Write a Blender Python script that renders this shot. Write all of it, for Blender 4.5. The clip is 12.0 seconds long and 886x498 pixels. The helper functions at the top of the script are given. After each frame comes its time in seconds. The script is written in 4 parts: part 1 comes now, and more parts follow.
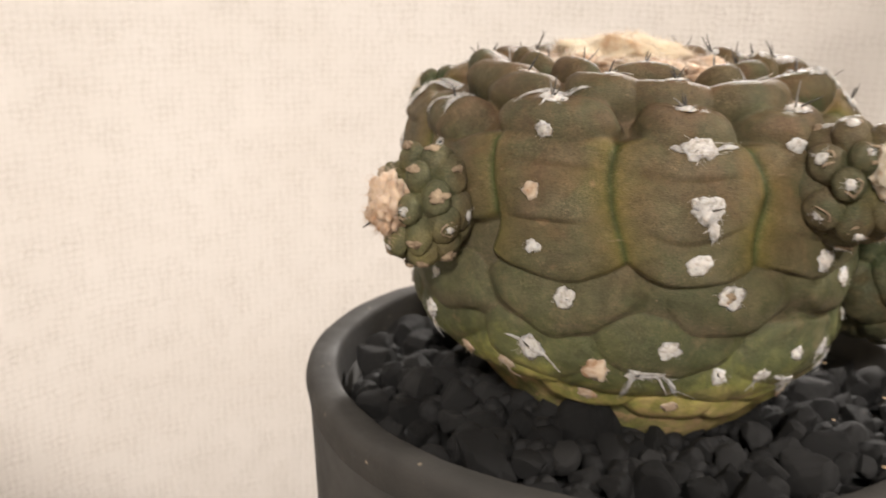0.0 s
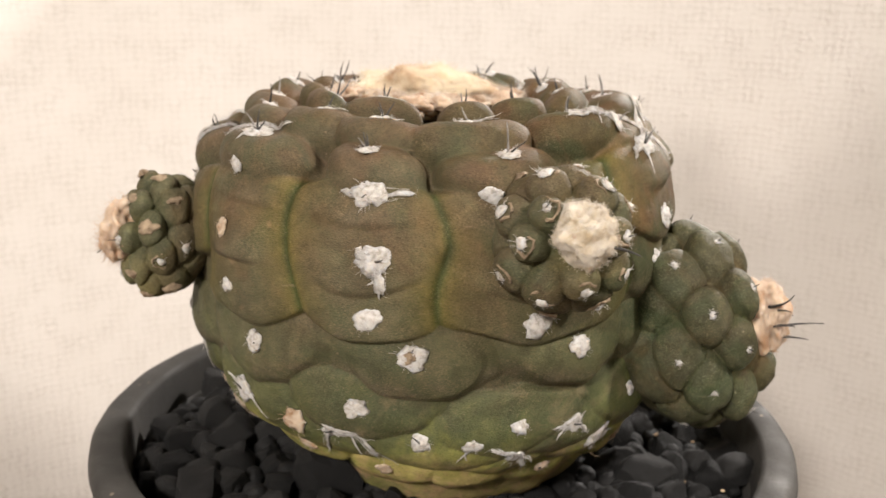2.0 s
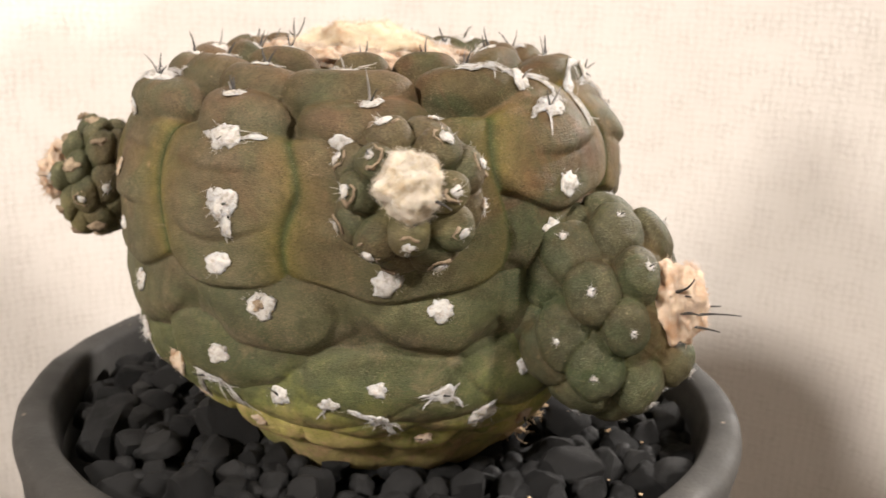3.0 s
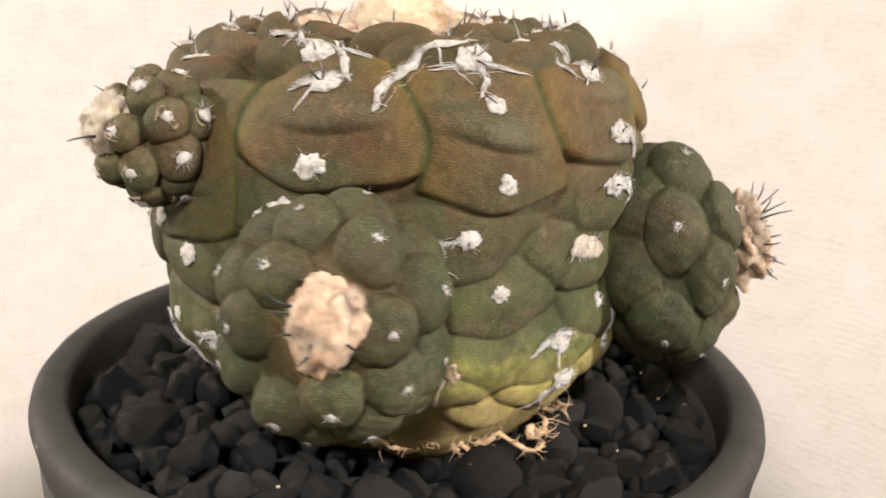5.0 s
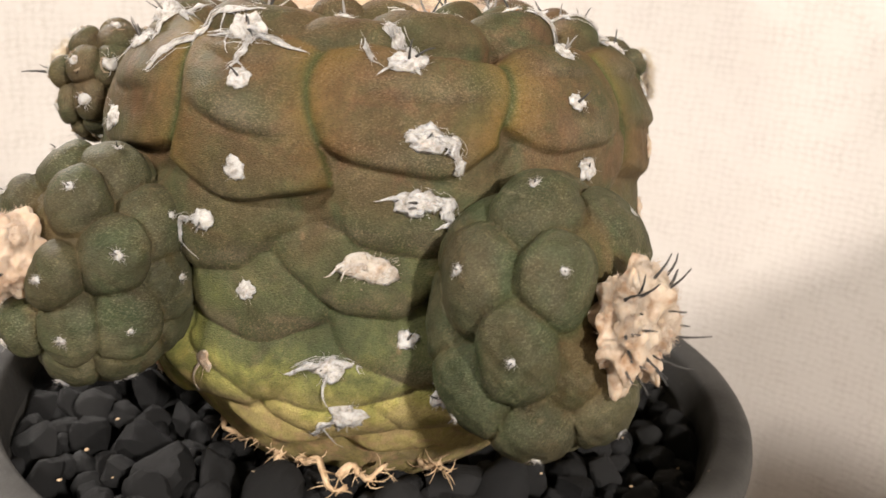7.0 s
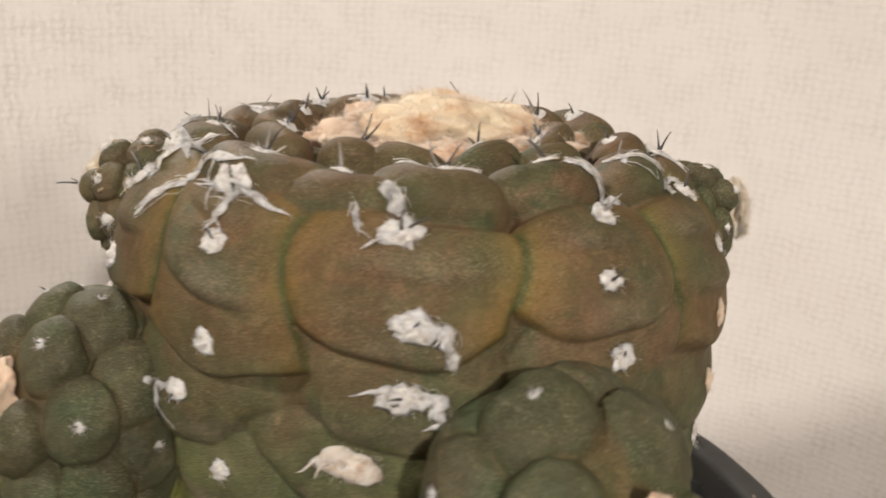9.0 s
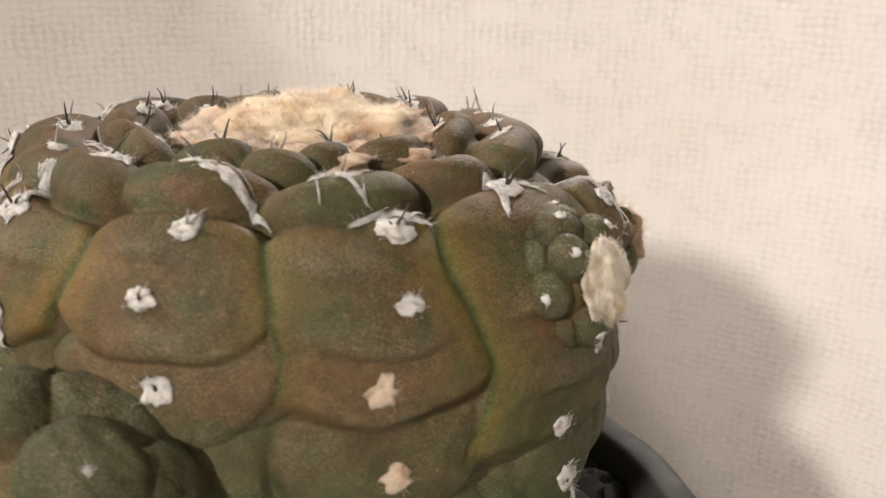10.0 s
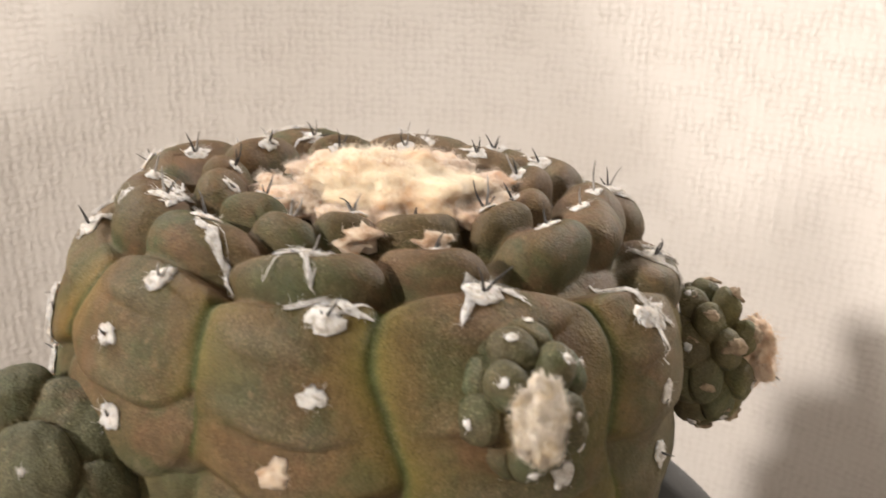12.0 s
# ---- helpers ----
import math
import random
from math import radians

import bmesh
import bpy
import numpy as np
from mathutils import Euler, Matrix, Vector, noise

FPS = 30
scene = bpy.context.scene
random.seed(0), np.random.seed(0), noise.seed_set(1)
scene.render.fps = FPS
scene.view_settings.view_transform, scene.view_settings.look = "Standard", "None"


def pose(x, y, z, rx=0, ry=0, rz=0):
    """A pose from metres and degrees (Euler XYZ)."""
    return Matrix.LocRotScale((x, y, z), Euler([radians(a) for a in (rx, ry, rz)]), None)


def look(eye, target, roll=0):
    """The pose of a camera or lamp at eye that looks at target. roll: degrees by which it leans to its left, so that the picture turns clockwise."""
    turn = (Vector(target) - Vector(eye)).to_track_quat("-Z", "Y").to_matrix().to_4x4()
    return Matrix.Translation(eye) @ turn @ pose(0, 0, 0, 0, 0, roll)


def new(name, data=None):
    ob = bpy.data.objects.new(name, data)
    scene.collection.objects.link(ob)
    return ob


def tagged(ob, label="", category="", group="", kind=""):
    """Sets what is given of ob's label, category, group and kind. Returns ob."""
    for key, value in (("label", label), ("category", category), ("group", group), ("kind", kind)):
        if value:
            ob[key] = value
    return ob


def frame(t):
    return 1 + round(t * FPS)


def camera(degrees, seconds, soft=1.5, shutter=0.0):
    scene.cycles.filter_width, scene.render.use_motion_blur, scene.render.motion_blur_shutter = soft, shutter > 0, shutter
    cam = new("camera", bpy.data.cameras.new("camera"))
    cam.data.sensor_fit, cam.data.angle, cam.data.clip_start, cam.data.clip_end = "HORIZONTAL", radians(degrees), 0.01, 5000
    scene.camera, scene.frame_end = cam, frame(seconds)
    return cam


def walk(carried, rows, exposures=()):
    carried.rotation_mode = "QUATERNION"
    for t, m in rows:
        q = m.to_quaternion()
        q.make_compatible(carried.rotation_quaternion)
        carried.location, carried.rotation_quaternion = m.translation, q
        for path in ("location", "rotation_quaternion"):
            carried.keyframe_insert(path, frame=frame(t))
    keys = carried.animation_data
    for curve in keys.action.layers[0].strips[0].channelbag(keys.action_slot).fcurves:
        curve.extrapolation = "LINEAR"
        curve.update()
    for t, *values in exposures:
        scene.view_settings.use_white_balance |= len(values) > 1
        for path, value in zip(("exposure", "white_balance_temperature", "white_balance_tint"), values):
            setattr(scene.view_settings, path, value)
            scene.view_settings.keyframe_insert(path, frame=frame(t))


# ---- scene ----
RZ = 0.19                                   # height of the pot's rim over the table
HUB = Vector((-0.0017, -0.0028, RZ))        # the plant's own axis at rim height

# ---- camera ----
cam = camera(50.87, 12.0, soft=1.6, shutter=0.3)
cam.data.dof.use_dof = True
cam.data.dof.focus_distance = 0.105
cam.data.dof.aperture_fstop = 46.0
walk(cam, [
    (0.0, pose(0.0187, -0.1576, 0.2514, 74.63, -1.45, 19.12)),
    (0.5, pose(0.0079, -0.1445, 0.2511, 74.38, -1.05, 18.90)),
    (1.0, pose(0.0270, -0.1413, 0.2517, 74.79, -0.94, 23.68)),
    (1.5, pose(0.0627, -0.1280, 0.2523, 75.09, -1.13, 30.53)),
    (2.0, pose(0.0792, -0.1192, 0.2549, 75.23, -1.51, 34.59)),
    (2.5, pose(0.1028, -0.0992, 0.2544, 74.68, -1.99, 46.68)),
    (3.0, pose(0.1095, -0.0888, 0.2496, 74.96, -2.33, 48.46)),
    (3.2, pose(0.1153, -0.0804, 0.2510, 74.11, -2.25, 52.50)),
    (4.8, pose(0.1364, 0.0216, 0.2492, 73.44, -2.97, 97.61)),
    (5.0, pose(0.1291, 0.0469, 0.2513, 72.76, -3.06, 108.83)),
    (5.5, pose(0.1146, 0.0732, 0.2504, 72.33, -3.16, 120.74)),
    (6.0, pose(0.1107, 0.0769, 0.2510, 72.01, -3.64, 122.50)),
    (6.5, pose(0.0855, 0.1059, 0.2509, 71.97, -3.89, 138.27)),
    (6.7, pose(0.0695, 0.1150, 0.2515, 71.30, -4.14, 145.25)),
    (8.3, pose(0.0324, 0.1151, 0.2485, 72.40, -3.99, 160.86)),
    (8.5, pose(0.0379, 0.1079, 0.2572, 70.96, -4.31, 159.40)),
    (8.8, pose(0.0372, 0.1049, 0.2624, 72.20, -3.98, 161.01)),
    (9.0, pose(0.0298, 0.1029, 0.2636, 71.53, -3.85, 163.30)),
    (9.2, pose(0.0118, 0.1054, 0.2645, 71.27, -3.66, 170.35)),
    (9.5, pose(-0.0295, 0.1008, 0.2659, 70.63, -1.51, -171.16)),
    (10.0, pose(-0.0636, 0.0817, 0.2641, 70.57, -0.94, -152.60)),
    (10.5, pose(-0.0679, 0.0763, 0.2626, 70.71, -0.66, -150.29)),
    (11.0, pose(-0.0922, 0.0494, 0.2617, 70.86, -1.41, -130.02)),
    (11.5, pose(-0.0944, 0.0446, 0.2657, 69.93, -1.59, -124.68)),
    (12.0, pose(-0.0900, 0.0502, 0.2742, 68.66, -2.03, -124.69)),
], exposures=[(0.0, 0.06), (2.0, 0.14), (3.0, 0.28), (5.0, 0.18), (6.0, 0.14), (6.5, 0.12), (8.5, 0.0), (9.0, -0.27), (9.5, -0.22), (10.5, 0.0), (11.5, 0.26), (12.0, 0.22)])

# ---- light ----
world = bpy.data.worlds.new("world")
scene.world = world
world.use_nodes = True
world.node_tree.nodes["Background"].inputs[0].default_value = (1.0, 0.95, 0.9, 1)
world.node_tree.nodes["Background"].inputs[1].default_value = 0.25


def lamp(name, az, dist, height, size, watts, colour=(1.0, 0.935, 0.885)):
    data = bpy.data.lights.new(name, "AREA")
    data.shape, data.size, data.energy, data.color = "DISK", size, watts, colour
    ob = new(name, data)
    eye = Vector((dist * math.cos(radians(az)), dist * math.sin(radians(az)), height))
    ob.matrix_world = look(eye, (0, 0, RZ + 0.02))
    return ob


# added lamps, none seen: together they imitate one light left of the camera
lamp("added_lamp", -78, 1.05, RZ + 0.66, 0.14, 18.5)
lamp("added_lamp", 14, 1.05, RZ + 0.92, 0.16, 21.5)
lamp("added_lamp", 91, 1.05, RZ + 0.52, 0.08, 18.5)
lamp("added_lamp", 152, 1.05, RZ + 0.66, 0.20, 2.8)
# weak unseen fill from above, added to soften shade on wall and crown
lamp("overhead_fill", 0, 0.02, 1.60, 0.7, 0.55)
scene.view_settings.exposure = 0.0


# ---- materials ----
class Nodes:
    """A material's node tree, with short ways to add and join nodes."""

    def __init__(self, name, rough=0.6, metal=0.0):
        self.mat = bpy.data.materials.new(name)
        self.mat.use_nodes = True
        self.tree = self.mat.node_tree
        self.bsdf = self.tree.nodes["Principled BSDF"]
        self.bsdf.inputs["Roughness"].default_value = rough
        self.bsdf.inputs["Metallic"].default_value = metal

    def add(self, kind, **values):
        node = self.tree.nodes.new(kind)
        for key, value in values.items():
            setattr(node, key, value)
        return node

    def link(self, a, b):
        self.tree.links.new(a, b)

    def coords(self, which="Object"):
        return self.add("ShaderNodeTexCoord").outputs[which]

    def noise(self, scale, detail=4.0, rough=0.55, coord=None, distort=0.0):
        node = self.add("ShaderNodeTexNoise")
        node.inputs["Scale"].default_value, node.inputs["Detail"].default_value = scale, detail
        node.inputs["Roughness"].default_value, node.inputs["Distortion"].default_value = rough, distort
        self.link(coord or self.coords(), node.inputs["Vector"])
        return node.outputs["Fac"]

    def voronoi(self, scale, feature="F1", coord=None):
        node = self.add("ShaderNodeTexVoronoi", feature=feature)
        node.inputs["Scale"].default_value = scale
        self.link(coord or self.coords(), node.inputs["Vector"])
        return node.outputs["Distance"]

    def ramp(self, fac, stops):
        node = self.add("ShaderNodeValToRGB")
        el = node.color_ramp.elements
        while len(el) < len(stops):
            el.new(0.5)
        for e, (at, c) in zip(el, stops):
            e.position, e.color = at, (*c, 1) if len(c) == 3 else c
        self.link(fac, node.inputs["Fac"])
        return node.outputs["Color"]

    def grey(self, fac, lo, hi, a=0.0, b=1.0):
        node = self.add("ShaderNodeMapRange", clamp=True)
        for i, v in enumerate((lo, hi, a, b)):
            node.inputs[i + 1].default_value = v
        self.link(fac, node.inputs[0])
        return node.outputs[0]

    def mix(self, fac, a, b, blend="MIX"):
        node = self.add("ShaderNodeMix", data_type="RGBA", blend_type=blend)
        for sock, v in ((node.inputs[0], fac), (node.inputs[6], a), (node.inputs[7], b)):
            if isinstance(v, (int, float)):
                sock.default_value = v
            elif isinstance(v, tuple):
                sock.default_value = (*v, 1)
            else:
                self.link(v, sock)
        return node.outputs[2]

    def math(self, op, a, b=0.0):
        node = self.add("ShaderNodeMath", operation=op)
        for sock, v in zip(node.inputs, (a, b)):
            if isinstance(v, (int, float)):
                sock.default_value = v
            else:
                self.link(v, sock)
        return node.outputs[0]

    def attr(self, name):
        return self.add("ShaderNodeAttribute", attribute_name=name).outputs["Fac"]

    def rand(self):
        return self.add("ShaderNodeObjectInfo").outputs["Random"]

    def colour(self, c):
        if isinstance(c, tuple):
            self.bsdf.inputs["Base Color"].default_value = (*c, 1)
        else:
            self.link(c, self.bsdf.inputs["Base Color"])

    def rough(self, r):
        self.link(r, self.bsdf.inputs["Roughness"])

    def bump(self, height, strength=0.3, dist=0.001, below=None):
        node = self.add("ShaderNodeBump")
        node.inputs["Strength"].default_value, node.inputs["Distance"].default_value = strength, dist
        self.link(height, node.inputs["Height"])
        if below:
            self.link(below, node.inputs["Normal"])
        self.link(node.outputs[0], self.bsdf.inputs["Normal"])
        return node.outputs[0]


def wallpaper_material():
    n = Nodes("woven_wallpaper", 0.85)
    uv = n.add("ShaderNodeUVMap", uv_map="cloth").outputs[0]
    wob = n.add("ShaderNodeTexNoise")
    wob.inputs["Scale"].default_value, wob.inputs["Detail"].default_value = 190, 5
    n.link(uv, wob.inputs["Vector"])
    off = n.add("ShaderNodeVectorMath", operation="MULTIPLY_ADD")
    n.link(wob.outputs["Color"], off.inputs[0])
    off.inputs[1].default_value = (0.0048, 0.0040, 0)
    n.link(uv, off.inputs[2])
    sep = n.add("ShaderNodeSeparateXYZ")
    n.link(off.outputs[0], sep.inputs[0])
    sx = n.math("SINE", n.math("MULTIPLY", sep.outputs[0], math.pi / 0.0027))
    sy = n.math("SINE", n.math("MULTIPLY", sep.outputs[1], math.pi / 0.0022))
    cross = n.grey(n.math("MULTIPLY", sx, sy), -0.35, 0.35)
    ax, ay = n.math("ABSOLUTE", sx), n.math("ABSOLUTE", sy)
    knit = n.math("ADD", n.math("MULTIPLY", cross, ax), n.math("MULTIPLY", n.math("SUBTRACT", 1.0, cross), ay))
    weave = n.math("ADD", 0.45, n.math("MULTIPLY", n.math("SUBTRACT", knit, 0.55), n.grey(n.noise(120, 4, 0.6, uv), 0.36, 0.64, 0.15, 1.4)))
    thread = n.noise(900, 3, 0.6, uv)
    slub = n.noise(60, 4, 0.6, uv)
    height = n.math("ADD", n.math("MULTIPLY", weave, 0.9), n.math("ADD", n.math("MULTIPLY", thread, 0.32), n.math("MULTIPLY", slub, 0.9)))
    n.bump(height, 0.42, 0.0011)
    tint = n.ramp(n.noise(22, 5, 0.6, uv), [(0.3, (0.468, 0.428, 0.387)), (0.7, (0.495, 0.458, 0.420))])
    # weave hollows painted darker, shading the bump shows too faintly when lit head-on
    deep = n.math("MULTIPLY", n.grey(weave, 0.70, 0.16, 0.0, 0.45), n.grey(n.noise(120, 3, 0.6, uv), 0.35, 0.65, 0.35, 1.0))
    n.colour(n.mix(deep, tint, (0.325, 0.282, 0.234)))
    return n.mat


def cactus_material(name, young=0.0):
    """Olive to grey-green skin: yellow by the grooves, brown sun-tan on the shelves, grey bloom on the chins, yellow-green at the base."""
    n = Nodes(name, 0.5)
    co = n.coords()
    sep = n.add("ShaderNodeSeparateXYZ")
    n.link(co, sep.inputs[0])
    big = n.noise(55, 4, 0.55, co)
    mid = n.noise(240, 5, 0.6, co)
    fine = n.noise(1500, 4, 0.65, co)
    patch = n.noise(120, 5, 0.6, co, 0.8)
    level = n.math("ADD", n.grey(sep.outputs[2], RZ - 0.004, RZ + 0.058), n.math("ADD", n.math("MULTIPLY", n.math("SUBTRACT", big, 0.5), 0.75), n.math("MULTIPLY", n.math("SUBTRACT", n.noise(130, 5, 0.65, co, 1.0), 0.5), 0.55)))
    # the south-east flank is yellower
    east = n.math("ADD", n.math("MULTIPLY", sep.outputs[0], 0.57), n.math("MULTIPLY", sep.outputs[1], 0.82))
    level = n.math("SUBTRACT", level, n.grey(east, 0.004, 0.028, 0.0, 0.10))
    skin = n.ramp(level, [
        (0.00, (0.42, 0.42, 0.175)), (0.07, (0.330, 0.365, 0.118)), (0.15, (0.196, 0.244, 0.076)), (0.25, (0.093, 0.125, 0.049)), (0.38, (0.058, 0.080, 0.038)),
        (0.58, (0.062, 0.076, 0.034)), (0.76, (0.083, 0.071, 0.034)), (1.0, (0.092, 0.064, 0.032))])
    if young:
        skin = n.ramp(n.math("ADD", n.math("MULTIPLY", n.attr("tip"), 0.6), n.math("MULTIPLY", n.math("SUBTRACT", big, 0.5), 0.4)), [
            (0.06, (0.044, 0.050, 0.030)), (0.44, (0.057, 0.052, 0.031)), (0.64, (0.088, 0.064, 0.034)), (0.80, (0.115, 0.090, 0.042)), (1.0, (0.21, 0.195, 0.080))])
        rust = n.math("MULTIPLY", n.grey(n.noise(260, 5, 0.65, co, 1.2), 0.46, 0.62, 0.0, 0.6), n.grey(n.attr("tip"), 0.6, 1.4, 1.0, 0.25))
        skin = n.mix(rust, skin, (0.070, 0.046, 0.024))
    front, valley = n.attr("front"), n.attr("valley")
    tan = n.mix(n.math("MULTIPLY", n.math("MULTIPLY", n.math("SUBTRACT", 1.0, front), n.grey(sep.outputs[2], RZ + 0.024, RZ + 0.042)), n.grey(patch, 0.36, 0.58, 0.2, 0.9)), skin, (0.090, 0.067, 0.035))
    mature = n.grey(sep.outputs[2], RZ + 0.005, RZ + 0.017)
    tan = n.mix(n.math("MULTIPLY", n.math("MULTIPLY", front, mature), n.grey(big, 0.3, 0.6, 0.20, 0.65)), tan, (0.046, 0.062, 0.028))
    cool = n.grey(n.noise(95, 5, 0.6, co, 0.9), 0.47, 0.62, 0.0, 0.72)
    tan = n.mix(n.math("MULTIPLY", cool, mature), tan, (0.039, 0.064, 0.029))
    warm = n.math("MULTIPLY", n.grey(n.noise(80, 5, 0.65, co, 1.3), 0.50, 0.64, 0.0, 0.55), n.grey(sep.outputs[2], RZ + 0.022, RZ + 0.036))
    tan = n.mix(warm, tan, (0.108, 0.068, 0.038))
    # the shaded flank is dustier
    west = n.math("ADD", n.math("MULTIPLY", sep.outputs[0], -0.17), n.math("MULTIPLY", sep.outputs[1], -0.98))
    tan = n.mix(n.math("MULTIPLY", n.math("MULTIPLY", n.grey(west, 0.008, 0.030, 0.0, 0.42), n.grey(sep.outputs[2], RZ + 0.010, RZ + 0.030)), n.grey(mid, 0.35, 0.65, 0.35, 1.0)), tan, (0.136, 0.132, 0.096))
    edge = n.mix(n.grey(east, 0.008, 0.030), (0.128, 0.128, 0.030), (0.172, 0.118, 0.024))
    tan = n.mix(n.math("MULTIPLY", valley, n.grey(big, 0.36, 0.60, 0.40, 1.0)), tan, edge)
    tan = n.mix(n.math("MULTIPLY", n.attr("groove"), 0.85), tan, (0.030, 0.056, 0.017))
    # grey bloom on the chins, corky pallor low down
    tan = n.mix(n.math("MULTIPLY", n.attr("bloom"), n.grey(n.noise(210, 5, 0.65, co, 0.5), 0.40, 0.62, 0.05, 0.65)), tan, (0.112, 0.112, 0.080))
    pale = n.math("MULTIPLY", n.grey(n.noise(150, 5, 0.6, co, 0.6), 0.55, 0.68), n.grey(sep.outputs[2], RZ + 0.034, RZ + 0.010))
    tan = n.mix(n.math("MULTIPLY", pale, 0.4), tan, (0.22, 0.195, 0.125))
    cork = n.math("MULTIPLY", n.grey(n.noise(420, 4, 0.6, co, 0.5), 0.52, 0.58), n.grey(sep.outputs[2], RZ + 0.010, RZ + 0.002))
    tan = n.mix(n.math("MULTIPLY", cork, 0.55), tan, (0.44, 0.34, 0.21))
    # dry skin: fine pale grains in rows, dust, scratches and grit
    streak = n.add("ShaderNodeMapping")
    streak.inputs["Scale"].default_value = (1, 1, 1.8)
    n.link(co, streak.inputs[0])
    salt = n.noise(4200, 2, 0.7, streak.outputs[0])
    where = n.math("MINIMUM", 1.0, n.math("ADD", n.grey(n.noise(190, 3, 0.5, co), 0.35, 0.62, 0.12, 0.6), n.math("MULTIPLY", n.attr("bloom"), 0.55)))
    tan = n.mix(n.math("MULTIPLY", n.grey(salt, 0.54, 0.66, 0.0, 0.62), where), tan, (0.245, 0.225, 0.150))
    tan = n.mix(n.grey(salt, 0.46, 0.34, 0.0, 0.5), tan, (0.024, 0.026, 0.012))
    dust = n.math("MULTIPLY", n.grey(fine, 0.55, 0.70), n.grey(patch, 0.35, 0.7, 0.1, 0.8))
    tan = n.mix(n.math("MULTIPLY", dust, 0.14), tan, (0.24, 0.22, 0.15))
    scar = n.grey(n.noise(330, 2, 0.5, co), 0.72, 0.78)
    tan = n.mix(n.math("MULTIPLY", scar, 0.35), tan, (0.24, 0.19, 0.12))
    thin = n.add("ShaderNodeMapping")
    thin.inputs["Scale"].default_value = (1, 1, 9)
    thin.inputs["Rotation"].default_value = (0.3, 0.2, 0)
    n.link(co, thin.inputs[0])
    scratch = n.math("MULTIPLY", n.grey(n.noise(170, 4, 0.6, thin.outputs[0]), 0.66, 0.72), n.grey(fine, 0.45, 0.6))
    tan = n.mix(n.math("MULTIPLY", scratch, 0.2), tan, (0.38, 0.33, 0.24))
    grit = n.grey(n.voronoi(620, coord=co), 0.10, 0.07, 0.0, 1.0)
    tan = n.mix(n.math("MULTIPLY", grit, n.grey(n.noise(300, 2, 0.5, co), 0.58, 0.66, 0.0, 0.3)), tan, (0.45, 0.40, 0.30))
    # blotches at two sizes
    tan = n.mix(n.grey(n.noise(170, 6, 0.65, co, 1.0), 0.42, 0.62, 0.0, 0.55), tan, n.mix(1.0, tan, (0.55, 0.52, 0.50), "MULTIPLY"))
    tan = n.mix(n.grey(n.noise(620, 5, 0.7, co, 0.6), 0.50, 0.66, 0.0, 0.45), tan, n.mix(1.0, tan, (1.55, 1.50, 1.50), "MULTIPLY"))
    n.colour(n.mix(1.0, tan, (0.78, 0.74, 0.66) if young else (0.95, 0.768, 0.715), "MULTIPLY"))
    n.rough(n.grey(mid, 0.3, 0.7, 0.56, 0.74))
    n.bsdf.inputs["Specular IOR Level"].default_value = 0.14
    n.bsdf.inputs["Subsurface Weight"].default_value = 0.05
    n.bsdf.inputs["Subsurface Radius"].default_value = (0.0015, 0.0017, 0.0006)
    n.bsdf.inputs["Subsurface Scale"].default_value = 1.0
    # tiny granules and shallow wrinkles that run round the stem
    stretch = n.add("ShaderNodeMapping")
    stretch.inputs["Scale"].default_value = (1, 1, 3.2)
    n.link(co, stretch.inputs[0])
    wrinkle = n.noise(420, 4, 0.6, stretch.outputs[0])
    below = n.bump(wrinkle, 0.05, 0.0005)
    n.bump(n.math("ADD", n.voronoi(3600, coord=streak.outputs[0]), n.math("MULTIPLY", fine, 0.4)), 0.42, 0.00022, below)
    return n.mat


def wool_material(name, a, b, rough=0.95, scale=400):
    n = Nodes(name, rough)
    co = n.coords()
    n.colour(n.ramp(n.noise(scale, 4, 0.6, co, 0.4), [(0.34, a), (0.50, tuple(0.3 * x + 0.7 * y for x, y in zip(a, b))), (0.64, b)]))
    n.bsdf.inputs["Subsurface Weight"].default_value = 0.3
    n.bsdf.inputs["Subsurface Radius"].default_value = (0.002, 0.0014, 0.0009)
    n.bsdf.inputs["Subsurface Scale"].default_value = 1.0
    n.bump(n.noise(3000, 3, 0.7, co), 0.45, 0.0004)
    return n.mat


def stone_material():
    n = Nodes("black_charcoal", 0.75)
    n.bsdf.inputs["Specular IOR Level"].default_value = 0.13
    co = n.coords()
    tone = n.math("ADD", n.math("MULTIPLY", n.noise(300, 5, 0.65, co), 0.7), n.math("MULTIPLY", n.rand(), 0.35))
    col = n.ramp(tone, [(0.3, (0.008, 0.0078, 0.0076)), (0.85, (0.029, 0.028, 0.027))])
    n.colour(n.mix(n.grey(n.noise(1400, 2, 0.5, co), 0.70, 0.80, 0, 0.35), col, (0.09, 0.08, 0.07)))
    n.rough(n.grey(n.noise(700, 3, 0.6, co), 0.3, 0.7, 0.55, 0.85))
    n.bump(n.math("ADD", n.noise(900, 5, 0.7, co), n.math("MULTIPLY", n.noise(260, 3, 0.6, co), 1.5)), 0.55, 0.0006)
    return n.mat


